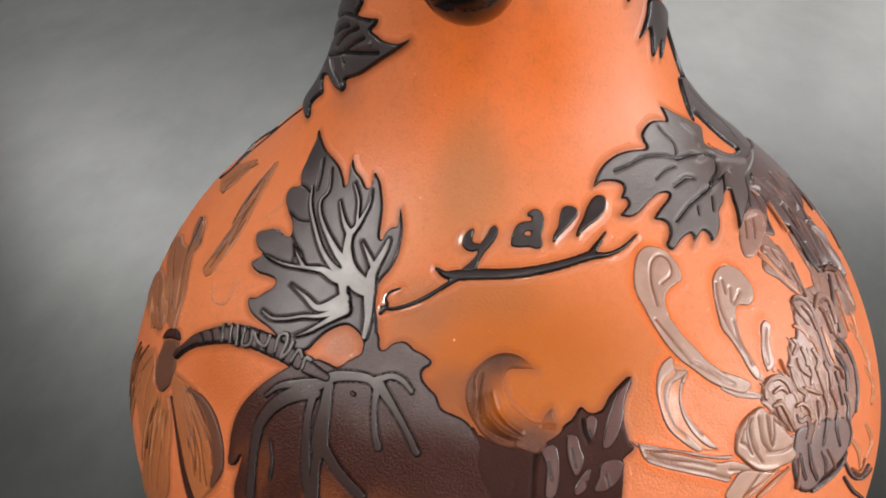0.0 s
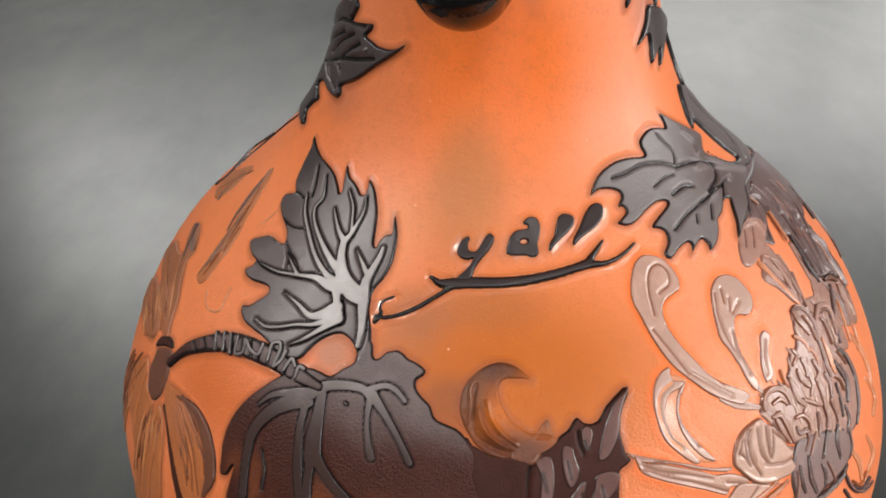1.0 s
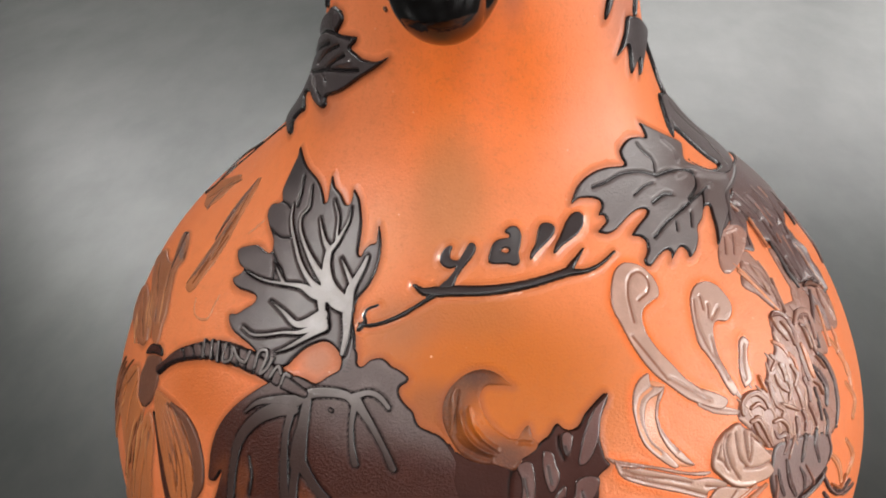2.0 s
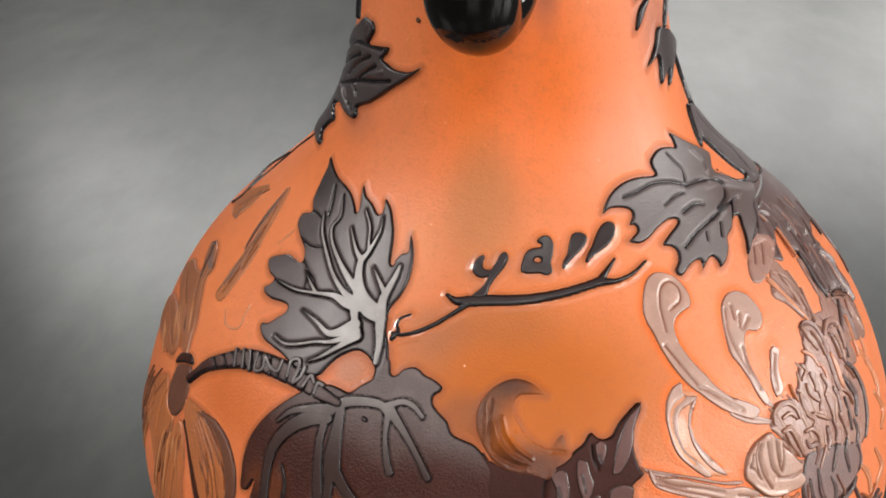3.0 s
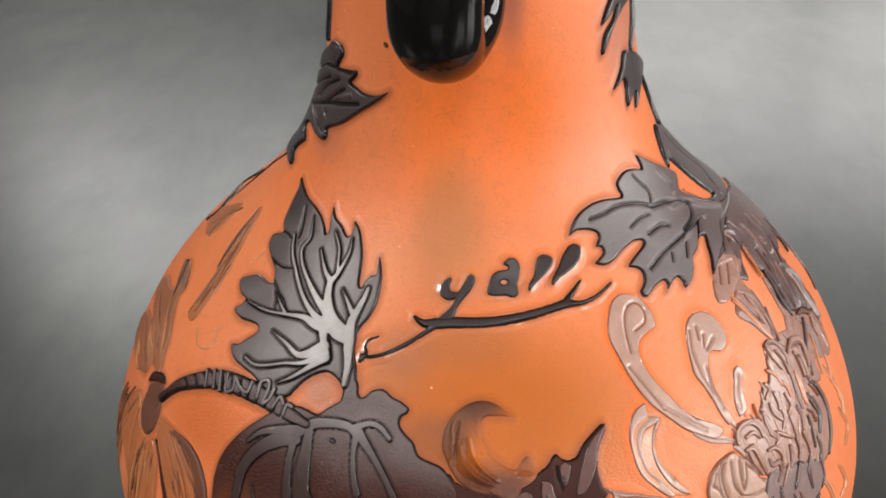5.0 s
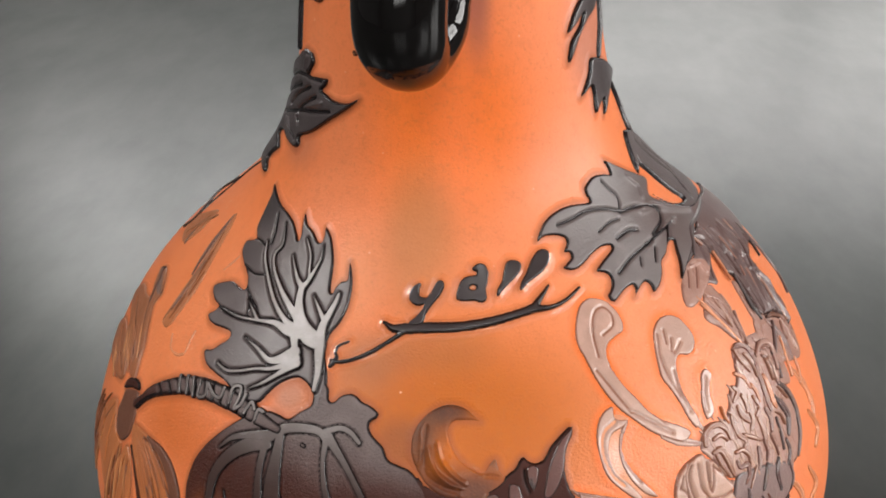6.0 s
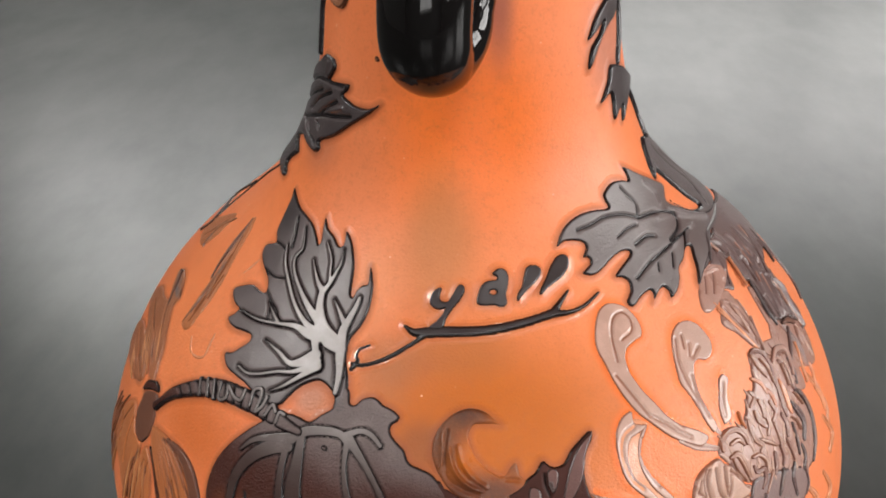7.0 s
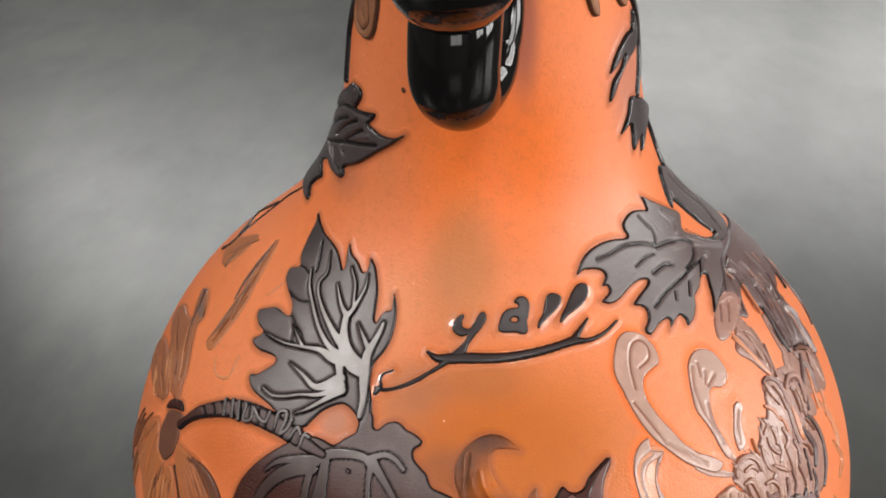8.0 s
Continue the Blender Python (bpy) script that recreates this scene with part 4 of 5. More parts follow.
for k in range(11):
    line = near_line + (0.06 + 0.085 * k) * (far_line - near_line) + np.array([rng.uniform(-0.3, 0.3), rng.uniform(-0.5, 0.5)])
    start = rng.choice((0, 0, 1))
    band.add(rng.choice(("groove", "ridge")), line[start:start + rng.choice((2, 3, 4))], rng.uniform(0.15, 0.35), rng.uniform(0.12, 0.24))
band.build("petal", PLUM, vase, 0.55, 0.6, 0.22, "long streaked dark petal over the shoulder")
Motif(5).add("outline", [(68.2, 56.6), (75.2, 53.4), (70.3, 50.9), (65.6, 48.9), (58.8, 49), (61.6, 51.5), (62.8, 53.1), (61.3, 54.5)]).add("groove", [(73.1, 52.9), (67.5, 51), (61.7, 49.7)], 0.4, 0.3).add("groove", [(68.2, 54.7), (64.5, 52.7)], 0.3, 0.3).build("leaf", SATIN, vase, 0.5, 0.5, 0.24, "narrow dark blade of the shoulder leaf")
pieces = []
pieces.append(([(58.8, 49.4), (63, 49.2), (67.9, 46.2), (65, 44.5), (60.5, 43.6), (56.5, 43.1), (53.3, 43), (51.7, 44.1), (53.8, 46.7)], ([(62.2, 47.3), (57.7, 44.9)], [(59.1, 48), (55.7, 45.9)]), ([(60.5, 48.3), (63.9, 47.4), (63.7, 45.3)],), MAUVE))
pieces.append(([(59, 44.2), (61.7, 43.6), (61.9, 42), (61.3, 38.9), (60.1, 35.4), (59.8, 33.3), (58, 32.7), (56.5, 34.1), (55.3, 37.4), (53.6, 40.3), (56.3, 42.4)], ([(57, 42), (57.8, 36.8)], [(59.5, 41.5), (59.1, 36.1), (58.2, 33.5)], [(55.3, 41.3), (56.8, 35.8)]), ([(57.5, 42.9), (58.6, 36.8)], [(59.1, 42.6), (58.2, 35)], [(61.4, 41.3), (60.3, 36.8)], [(54.7, 40.7), (56.9, 33.8)]), MAUVE))
pieces.append(([(70.5, 51), (71.5, 49.2), (71, 46.5), (67, 44.8), (64.1, 42.3), (62, 43.6), (60, 44.1), (63.6, 44.8), (65.8, 46.6), (63.5, 48.4), (66.5, 49.2)], ([(69.8, 49.8), (67.8, 46.6), (64.1, 43.7)],), ([(70.3, 50.8), (71.5, 49.6), (70.8, 48.1)], [(68.5, 48.2), (66.4, 45.6)]), PLUM))
pieces.append(([(68, 40.1), (69.5, 39.3), (68.3, 36.7), (67.2, 33.9), (66.4, 31.8), (63, 30), (61.7, 30.9), (64.4, 32.8), (65.4, 35.5)], ([(67.6, 38.1), (66, 33)],), (), MAUVE))
for points, cuts, crests, mat in pieces:
    m = Motif(6).add("outline", points)
    for line in cuts:
        m.add("groove", line, 0.3, 0.22)
    for line in crests:
        m.add("ridge", line, 0.35, 0.18)
    m.build("petal", mat, vase, 0.28, 0.8, 0.2, "thin streaked petal", sharp=False)

# dark and pale streaks that run down over the shoulder
pieces = []
pieces.append(([(96.7, 44.7), (96.2, 39), (94.4, 34.4), (92.3, 29.5), (90.9, 24.8), (86.5, 23.3)], (0.46, 0.64, 0.64, 0.64, 0.55, 0.28), PLUM, 0.1))
pieces.append(([(58.1, 42.9), (60.3, 40.7), (60.1, 37.5), (59, 34.1)], (0.37, 0.55, 0.55, 0.28), MAUVE, 0.15))
pieces.append(([(58.9, 41.8), (58.6, 39.2), (57.9, 36.1)], (0.18, 0.32, 0.18), PETAL, 0.4))
pieces.append(([(55.2, 42.6), (56.2, 39.3), (56.8, 35.8), (57.4, 32.5)], (0.18, 0.46, 0.46, 0.28), BLUSH, 0.1))
pieces.append(([(61.5, 41.2), (60.9, 38.7), (59.9, 37.1)], (0.18, 0.28, 0.18), PETAL, 0.4))
pieces.append(([(61.3, 37.4), (59.7, 35), (58.6, 32.2)], (0.28, 0.37, 0.28), MAUVE, 0.3))
pieces.append(([(55.5, 44), (56.2, 41.3), (56.2, 38.6)], (0.18, 0.37, 0.18), BLUSH, 0.1))
pieces.append(([(68.5, 31.2), (70.7, 30.2), (72.3, 28.4)], (0.28, 0.55, 0.28), UMBER, 0.5))
pieces.append(([(69.2, 29.6), (66.8, 28.1), (63.8, 26.5)], (0.37, 0.55, 0.37), PLUM, 0.3))
pieces.append(([(71.9, 27.8), (70.7, 26.4), (70.3, 25)], (0.28, 0.46, 0.28), MAUVE, 0.3))
pieces.append(([(68.4, 26.8), (66.5, 23.8), (65.2, 20.8)], (0.28, 0.46, 0.37), BLUSH, 0.1))
pieces.append(([(72.4, 24), (72.4, 22.4), (72.1, 21)], (0.28, 0.46, 0.28), PETAL, 0.1))
pieces.append(([(69.1, 21.6), (68.5, 19.6), (66.9, 17.8)], (0.28, 0.46, 0.37), BLUSH, 0.1))
pieces.append(([(58.4, 29.7), (61.2, 30.3), (63.6, 28.9), (63, 26.7), (61.6, 24.8)], (0.37, 0.55, 0.64, 0.64, 0.37), MAUVE, 0.4))
pieces.append(([(60.6, 27.7), (60.4, 26.1), (59.6, 24.3)], (0.18, 0.37, 0.28), PETAL, 0.6))
pieces.append(([(79.8, 47.6), (78, 44.6), (75.8, 41.2), (73, 38.2)], (0.14, 0.28, 0.28, 0.14), MAUVE, 0.5))
pieces.append(([(80.5, 44.5), (78.2, 40.8), (74.9, 37.6), (72.3, 34.8)], (0.18, 0.41, 0.37, 0.18), MAUVE, 0.5))
pieces.append(([(88.9, 43.3), (87.3, 41.1)], (0.14, 0.14), PETAL, 0.5))
pieces.append(([(90.7, 37.1), (90.2, 34.2)], (0.14, 0.14), PETAL, 0.4))
pieces.append(([(69.7, 50.5), (69.9, 48.5)], (0.17, 0.2), PETAL, 0.5))
pieces.append(([(77.1, 37.1), (76.9, 33.6), (75.3, 30.7), (74.6, 26)], (0.11, 0.18, 0.18, 0.11), PETAL, 0.5))
pieces.append(([(71, 46.1), (69.5, 43.6), (67.9, 40.8)], (0.18, 0.28, 0.18), BLUSH, 0.5))
pieces.append(([(90.6, 49.1), (81, 50.7), (72.4, 51.8), (67.8, 50.3), (64.7, 49.1)], (0.37, 0.46, 0.46, 0.37, 0.28), SATIN, 0.5))
pieces.append(([(93.5, 38.5), (90.4, 35.8), (86.8, 33.4)], (0.14, 0.28, 0.14), SATIN, 0.5))
pieces.append(([(71.2, 41.8), (69.1, 38.8), (67.1, 35.2), (66.7, 32.1)], (0.18, 0.32, 0.32, 0.18), SATIN, 0.4))
for points, widths, mat, base in pieces:
    Motif(6).add("stroke", points, *widths).build("streak", mat, vase, 0.32, 0.34, 0.17, "raised streak of the hanging petals", base=base, sharp=False)

# chrysanthemum: long curled petals
flower = new("flower")
flower.parent = vase
tagged(flower, "pale brown chrysanthemum with long curled petals")
pieces = []
pieces.append(([(29.2, 52.2), (27.5, 50.9), (25.9, 48.6), (25.1, 46.1), (25.5, 43.5), (25.9, 40.5), (26.7, 37.5), (27.9, 34.7), (29.4, 32.6), (31.6, 29.7), (34, 27.6), (36.4, 26.1), (38.1, 27), (36.8, 28.7), (34.6, 30.5), (32.7, 32.8), (31.7, 35.1), (30.3, 38.1), (29.6, 41.2), (29.9, 43.4), (31.1, 44.7), (33.5, 45.4), (35, 45.7), (35.9, 47.2), (35.8, 49.3), (34.5, 51.4), (31.6, 52.6)], ([(30.7, 46.2), (33.5, 47.1), (34.4, 49), (33.2, 50.5), (30.8, 49.9), (29, 47.2), (28.1, 43.2)], [(26.8, 41.2), (28, 38.1), (29.7, 33.5)], [(29.6, 41.2), (31, 37.2), (32.5, 33.8), (34.5, 30.3)], [(30.1, 33.4), (32.3, 31.1), (35, 28.2)])))
pieces.append(([(46, 44.7), (43.5, 44.9), (41, 43.7), (39.2, 41.2), (38, 38.5), (37.4, 36.4), (37.9, 34.4), (38.3, 32), (38.6, 28.9), (39.3, 27), (40.4, 27.8), (40.2, 30.2), (40, 33.3), (40.8, 36), (41.9, 37.7), (43.2, 38.2), (45.1, 37.4), (47.1, 38), (48.4, 39.6), (48.4, 41.9), (47.8, 43.5)], ([(41.3, 42.9), (39.4, 39.7), (38.8, 36.5), (39.1, 32.6)], [(43, 43), (42, 40.9)], [(43.5, 41.3), (42.1, 39.4)], [(44.9, 40), (42.4, 38.9)], [(40.3, 36.6), (39.5, 33.8), (39.5, 29.8)])))
pieces.append(([(46.4, 34.2), (44.9, 33.9), (43.5, 32.1), (42.1, 30), (41.7, 27.3), (43.7, 27.7), (44.5, 30.2), (45.6, 31.8), (46.9, 32.9)], ([(45.3, 33), (43.4, 30.8), (42.4, 28.5)],)))
pieces.append(([(27.1, 35.3), (25.3, 34.9), (23.8, 33.4), (22.9, 31.1), (22.7, 28.4), (23.1, 25.5), (24.5, 23.1), (26.5, 20.8), (27.4, 21), (26.1, 23.5), (24.6, 25.6), (24.2, 28), (24.6, 29.8), (25.6, 31.3), (27.5, 31.8), (28.8, 32.6), (26.9, 33.5)], ([(26.6, 33), (24.4, 31.9), (23.4, 29.3), (23.8, 25.8), (25.2, 23.5)], [(27, 31.4), (25.5, 30.7), (24.7, 29), (24.8, 26.4)])))
pieces.append(([(28.1, 32.5), (26.8, 31.2), (25.8, 28.9), (25.7, 26.4), (26.4, 23.7), (28, 21.1), (29.8, 20.1), (28.4, 22.7), (27.1, 25.1), (26.4, 27.3), (26.5, 29), (27.4, 30.7), (28.7, 32.3)], ([(27.1, 30.8), (26.3, 28.8), (26.3, 26.5), (27.6, 23.2)],)))
pieces.append(([(18.7, 24.7), (18.7, 23.2), (19.4, 21.4), (21.7, 19.8), (24.5, 18.2), (27.5, 16.4), (30.1, 14.7), (30.9, 15.6), (33.1, 14.8), (33.7, 15.8), (31.4, 17.7), (29.1, 18.4), (27.1, 19.7), (24.6, 21.1), (22.2, 22.3), (19.7, 23.1)], ([(19.5, 22.7), (22, 21.1), (25.1, 19.8), (28.4, 17.9)], [(19.5, 21.9), (23, 19.9), (26.7, 17.8), (30.2, 15.3)], [(30.5, 16.6), (33.2, 15.1)])))
pieces.append(([(32.7, 15.6), (30.6, 14.7), (29.1, 12.7), (32.4, 10.9), (36.5, 12.1), (39, 12.3), (36.8, 13.3)], ([(34.8, 13.7), (31.9, 11.7)], [(38.1, 12.6), (33.9, 10.4)])))
pieces.append(([(17.4, 25.2), (18.9, 24.4), (22.3, 22.9), (25.5, 21.4), (28.3, 19.8), (31.6, 18.5), (30.8, 18), (27.1, 19.7), (23.4, 21.7), (19.7, 22.9), (18.3, 23.9)], ([(18.8, 24), (22.2, 22.5)],)))
for points, ridges in pieces:
    m = Motif(6).add("outline", points)
    for line in ridges:
        m.add("groove", line, 0.45, 0.28)
    m.lip(flower, 1.6, 0.12, DEEP)
    m.build("petal", PETAL, flower, 0.32, 0.32, 0.18)

Motif(6).add("outline", [(26.5, 34.3), (24.3, 32.9), (22.9, 30.3), (22.7, 27.4), (23.8, 24.2), (26.5, 21.2), (29.7, 20), (27.4, 23), (25.9, 26.5), (26.4, 29.3), (27.8, 31.5), (29.1, 32.9)]).build("petal", BLUSH, flower, 0.16, 0.6, 0.22, "thin rosy layer between two curled petals", sharp=False)

# chrysanthemum: the crowded head, a bed, a dark underside, a ribbed fan and curled petals
bed = [(38.4, 23.6), (39.6, 25.6), (41.5, 26.8), (44.7, 25.9), (46.6, 26.9), (48.6, 29), (50.8, 29.2), (54.2, 33.2), (57.4, 32.9), (60, 30.3), (64.3, 28), (63.8, 24.9), (61, 22.2), (61.8, 17.1), (60.8, 12.2), (56, 9.8), (49.3, 14.2), (42.8, 16.4), (40.8, 18.2), (39.8, 21)]
Motif(6).add("outline", bed).build("flower_head", MAUVE, flower, 0.25, 0.8, 0.3)
Motif(6).add("outline", [(41.3, 14.3), (43.1, 16.9), (46.2, 16.3), (49.6, 14.8), (54.4, 11.8), (54.9, 8.1), (52.5, 6.4), (49, 6.1), (45.6, 6.3), (43.4, 5.8), (41.1, 7.2), (40.4, 9.8), (40.6, 12.6)]).build("flower_head", PLUM, flower, 0.36, 0.8, 0.3, "shaded dark underside of the flower")
fan = Motif(6).add("outline", [(31.9, 18.9), (32.9, 21.4), (34.5, 22.8), (36.6, 23.4), (38.3, 23.3), (38.9, 22.2), (40, 21.1), (40.7, 19.2), (41.5, 17.2), (42.4, 16.4), (41.5, 15), (41.8, 13.5), (40.5, 12.8), (38.7, 13), (36.1, 13.5), (34.1, 14.9), (32.7, 17.1)])
for line in [[(35.8, 22.4), (34.9, 20.9), (34.8, 18.2), (35.6, 15.4)], [(37, 22.1), (36.6, 20.1), (36.5, 18.2), (37.3, 16.4)], [(38.5, 21.6), (38, 19.5), (37.8, 17.4)], [(39.4, 20.7), (38.6, 18.2), (37.9, 17)], [(39.5, 20.3), (40.8, 18.2), (41.7, 16.3)], [(33.1, 19.8), (33.8, 19), (34.3, 17.5)], [(36.7, 16.5), (39.3, 15.4), (41.4, 15.2)], [(35.4, 22.7), (34.5, 21.1), (34.1, 18.1)], [(34, 21.4), (33.2, 19.9)]]:
    fan.add("groove", line, 0.42, 0.2)
for line in [[(36.4, 22.3), (35.5, 20.6), (35.5, 17.9)], [(37.9, 22.4), (37.2, 19.8), (37.1, 17.8)], [(33.2, 20.7), (34.7, 22.2), (36.7, 22.8)], [(39, 21.1), (38.2, 18.7)], [(33, 16.8), (34.9, 14.8), (37.7, 13.5)]]:
    fan.add("ridge", line, 0.22, 0.32)
fan.lip(flower, 1.4, 0.14, DEEP)
fan.build("petal", PETAL, flower, 0.55, 0.5, 0.18, "pale fan of ribbed petals")
rim = np.asarray(bed)
rng = random.Random(7)
for row in range(14):
    for col in range(12):
        a, s = 39.0 + 2.2 * (col + 0.5 * (row % 2)) + rng.uniform(-0.6, 0.6), 34.0 - 1.8 * row + rng.uniform(-0.5, 0.5)
        if outline_sdf(np.array([[a, s]]), rim)[0] > -0.5:
            continue
        turn = -1.5 - 0.03 * (a - 45) + rng.uniform(-0.5, 0.5)
        long, bend, wide = rng.uniform(1.8, 3.8), rng.choice((-1, 1)) * rng.uniform(0.3, 1.2), rng.uniform(0.28, 0.5)
        ux, uy = math.cos(turn), math.sin(turn)
        curl = [(a + (ux * f * long - uy * bend * f * f) / 1.2, s + uy * f * long + ux * bend * f * f) for f in (-0.5, 0.0, 0.4, 0.62)]
        shade = rng.uniform(-5, 5) + a + (20 - s) * 0.5
        Motif(5).add("stroke", curl, 0.5 * wide, wide, wide, 0.4 * wide).build("petal", PETAL if shade < 56 else MAUVE, flower, 0.3, 0.4, 0.2, base=rng.uniform(0.0, 0.12), sharp=False)
pieces = []
pieces.append(([(39.5, 24), (40.1, 25.4), (41.4, 26), (43.1, 25.7), (44.2, 24.3), (44.3, 22.6)], (0.45, 0.54, 0.54, 0.54, 0.54, 0.36), PETAL, 0.45))
pieces.append(([(41.1, 24.1), (42.7, 24.1), (43.6, 22.7)], (0.36, 0.45, 0.27), PETAL, 0.4))
pieces.append(([(40.3, 22.3), (41.7, 22.1), (42.2, 20.5), (42.4, 18.7), (42.5, 17.3)], (0.36, 0.63, 0.63, 0.54, 0.36), PETAL, 0.5))
pieces.append(([(40.6, 21.7), (40.9, 19.9), (41.6, 17.8)], (0.27, 0.36, 0.27), PETAL, 0.45))
pieces.append(([(46.2, 25.6), (45.9, 24.1), (46, 22.3), (47, 20.7), (46.2, 20)], (0.36, 0.54, 0.54, 0.54, 0.36), PETAL, 0.4))
pieces.append(([(48.3, 26), (48.2, 24.5), (49.1, 22.9)], (0.36, 0.54, 0.45), PETAL, 0.5))
pieces.append(([(47, 21.7), (48.5, 20.3), (49.8, 18.9)], (0.36, 0.45, 0.27), PETAL, 0.5))
pieces.append(([(51.3, 22.1), (51.2, 19.7), (50.8, 17.6)], (0.45, 0.54, 0.36), PETAL, 0.4))
pieces.append(([(50.5, 18.3), (50.6, 16.5), (49.7, 15.3)], (0.36, 0.45, 0.27), MAUVE, 0.4))
pieces.append(([(52.4, 18.3), (52.7, 16.4), (52.6, 14.3)], (0.36, 0.45, 0.27), MAUVE, 0.4))
pieces.append(([(55.3, 19.3), (54.9, 16.6), (54.3, 14.1)], (0.36, 0.36, 0.27), PLUM, 0.4))
pieces.append(([(47.2, 16), (45.9, 14.6), (44.9, 13.5)], (0.27, 0.36, 0.27), PETAL, 0.35))
pieces.append(([(43.9, 18.8), (44.1, 17.7), (45.5, 17.3), (45.4, 15.8), (44.2, 14.7)], (0.27, 0.45, 0.54, 0.45, 0.27), MAUVE, 0.4))
pieces.append(([(44.2, 20.2), (45.6, 19.8), (46.5, 18.2), (46, 16.6)], (0.36, 0.45, 0.45, 0.27), PETAL, 0.45))
pieces.append(([(54.4, 33.1), (54.5, 31.3), (54.9, 29)], (0.45, 0.72, 0.45), PETAL, 0.45))
pieces.append(([(54.4, 33.4), (56, 33.4), (57.5, 31.9), (57.5, 29.5), (56.4, 27.3), (55.8, 25.4), (55.1, 23.1), (54.9, 21.2)], (0.36, 0.54, 0.54, 0.63, 0.54, 0.54, 0.54, 0.36), MAUVE, 0.3))
pieces.append(([(55.8, 31.7), (56.2, 29.7), (55.7, 27.3)], (0.27, 0.36, 0.27), PETAL, 0.5))
pieces.append(([(59.4, 29.8), (61.9, 29.6), (63.6, 28.1), (63.2, 26.2)], (0.36, 0.54, 0.54, 0.36), MAUVE, 0.3))
pieces.append(([(59.9, 28.7), (60.5, 27.1), (59.9, 24.7), (59.9, 23)], (0.36, 0.63, 0.54, 0.36), MAUVE, 0.4))
pieces.append(([(59.9, 28), (59.6, 26.3), (59, 24.5)], (0.27, 0.36, 0.27), PETAL, 0.65))
pieces.append(([(62.8, 27.3), (62.6, 25.1), (61.5, 23)], (0.36, 0.45, 0.27), PLUM, 0.35))
pieces.append(([(57.3, 26.4), (57.1, 24.6), (56.5, 21.9), (56.5, 20.7)], (0.45, 0.81, 0.81, 0.45), BLUSH, 0.2))
pieces.append(([(59.9, 23), (61.2, 20.9), (61.6, 18.1), (61.3, 15.8), (60, 12.8), (57.5, 10.3)], (0.45, 0.63, 0.72, 0.72, 0.72, 0.36), UMBER, 0.3))
pieces.append(([(59, 22.9), (59.6, 21.6), (60.1, 19.8)], (0.18, 0.27, 0.18), PETAL, 0.65))
pieces.append(([(57.2, 22.1), (58.1, 19.8), (58.4, 17.4), (56.8, 15.2)], (0.54, 0.9, 0.9, 0.54), BROWN, 0.3))
pieces.append(([(55.7, 20.3), (56.5, 19.1), (56.7, 17.2)], (0.18, 0.27, 0.18), PETAL, 0.7))
pieces.append(([(49.4, 29), (49.7, 27.8), (48, 27.1)], (0.36, 0.54, 0.36), PETAL, 0.4))
pieces.append(([(50.2, 26.9), (50.3, 25.7), (49.7, 24.3)], (0.45, 0.63, 0.36), PETAL, 0.45))
pieces.append(([(52.4, 25.4), (52.6, 23.4), (51.1, 22.6)], (0.36, 0.54, 0.36), PETAL, 0.45))
pieces.append(([(51.5, 30.4), (52.8, 28.7), (53, 26.8)], (0.36, 0.54, 0.36), BLUSH, 0.2))
pieces.append(([(45.2, 27.6), (45.1, 26.2), (45.2, 24.9)], (0.27, 0.36, 0.27), BLUSH, 0.3))
pieces.append(([(50.2, 24.9), (50.2, 22.8), (48.9, 21.4)], (0.45, 0.63, 0.36), PETAL, 0.35))
pieces.append(([(53.8, 22.1), (53.9, 20.3), (53.1, 18.5)], (0.45, 0.63, 0.36), MAUVE, 0.35))
pieces.append(([(53.4, 27.1), (53.7, 25.7), (53.4, 23.9)], (0.36, 0.54, 0.36), BLUSH, 0.3))
pieces.append(([(48.8, 18.1), (48.4, 16.3), (47.5, 15.2)], (0.45, 0.63, 0.36), MAUVE, 0.4))
pieces.append(([(55.7, 14.9), (55.6, 12.7), (54.2, 11.2)], (0.36, 0.54, 0.36), PLUM, 0.3))
pieces.append(([(52.3, 13.7), (51.1, 11.9), (50.9, 8.9)], (0.45, 0.72, 0.45), BROWN, 0.3))
pieces.append(([(49.5, 14.6), (48.3, 12.9), (47.2, 11.6)], (0.45, 0.63, 0.36), UMBER, 0.4))
pieces.append(([(54.6, 11.2), (54.5, 8.5), (53.1, 7.2)], (0.36, 0.45, 0.27), PLUM, 0.35))
pieces.append(([(39.8, 12.1), (36.6, 11.4), (34, 10.6)], (0.36, 0.54, 0.45), BLUSH, 0.2))
pieces.append(([(38, 13), (34.5, 12.2), (31.9, 11.5)], (0.36, 0.54, 0.45), BLUSH, 0.2))
pieces.append(([(42.4, 13.1), (42.1, 11.1), (42.3, 8.8)], (0.27, 0.54, 0.36), PLUM, 0.45))
pieces.append(([(44.3, 13.5), (44, 10.1), (44.4, 7.4)], (0.36, 0.72, 0.45), PLUM, 0.4))
pieces.append(([(46.5, 10.8), (46.9, 8.7), (46.3, 7)], (0.27, 0.54, 0.36), PLUM, 0.4))
pieces.append(([(47.8, 10.3), (48.6, 7.4), (48.5, 6.3)], (0.27, 0.45, 0.27), MAUVE, 0.4))
pieces.append(([(41.7, 12.6), (41.4, 10.4), (40.5, 8.4)], (0.27, 0.45, 0.36), MAUVE, 0.4))
pieces.append(([(51.2, 6.3), (52.6, 2), (55.2, -1.1), (59, -2)], (0.36, 0.45, 0.45, 0.36), PLUM, 0.2))
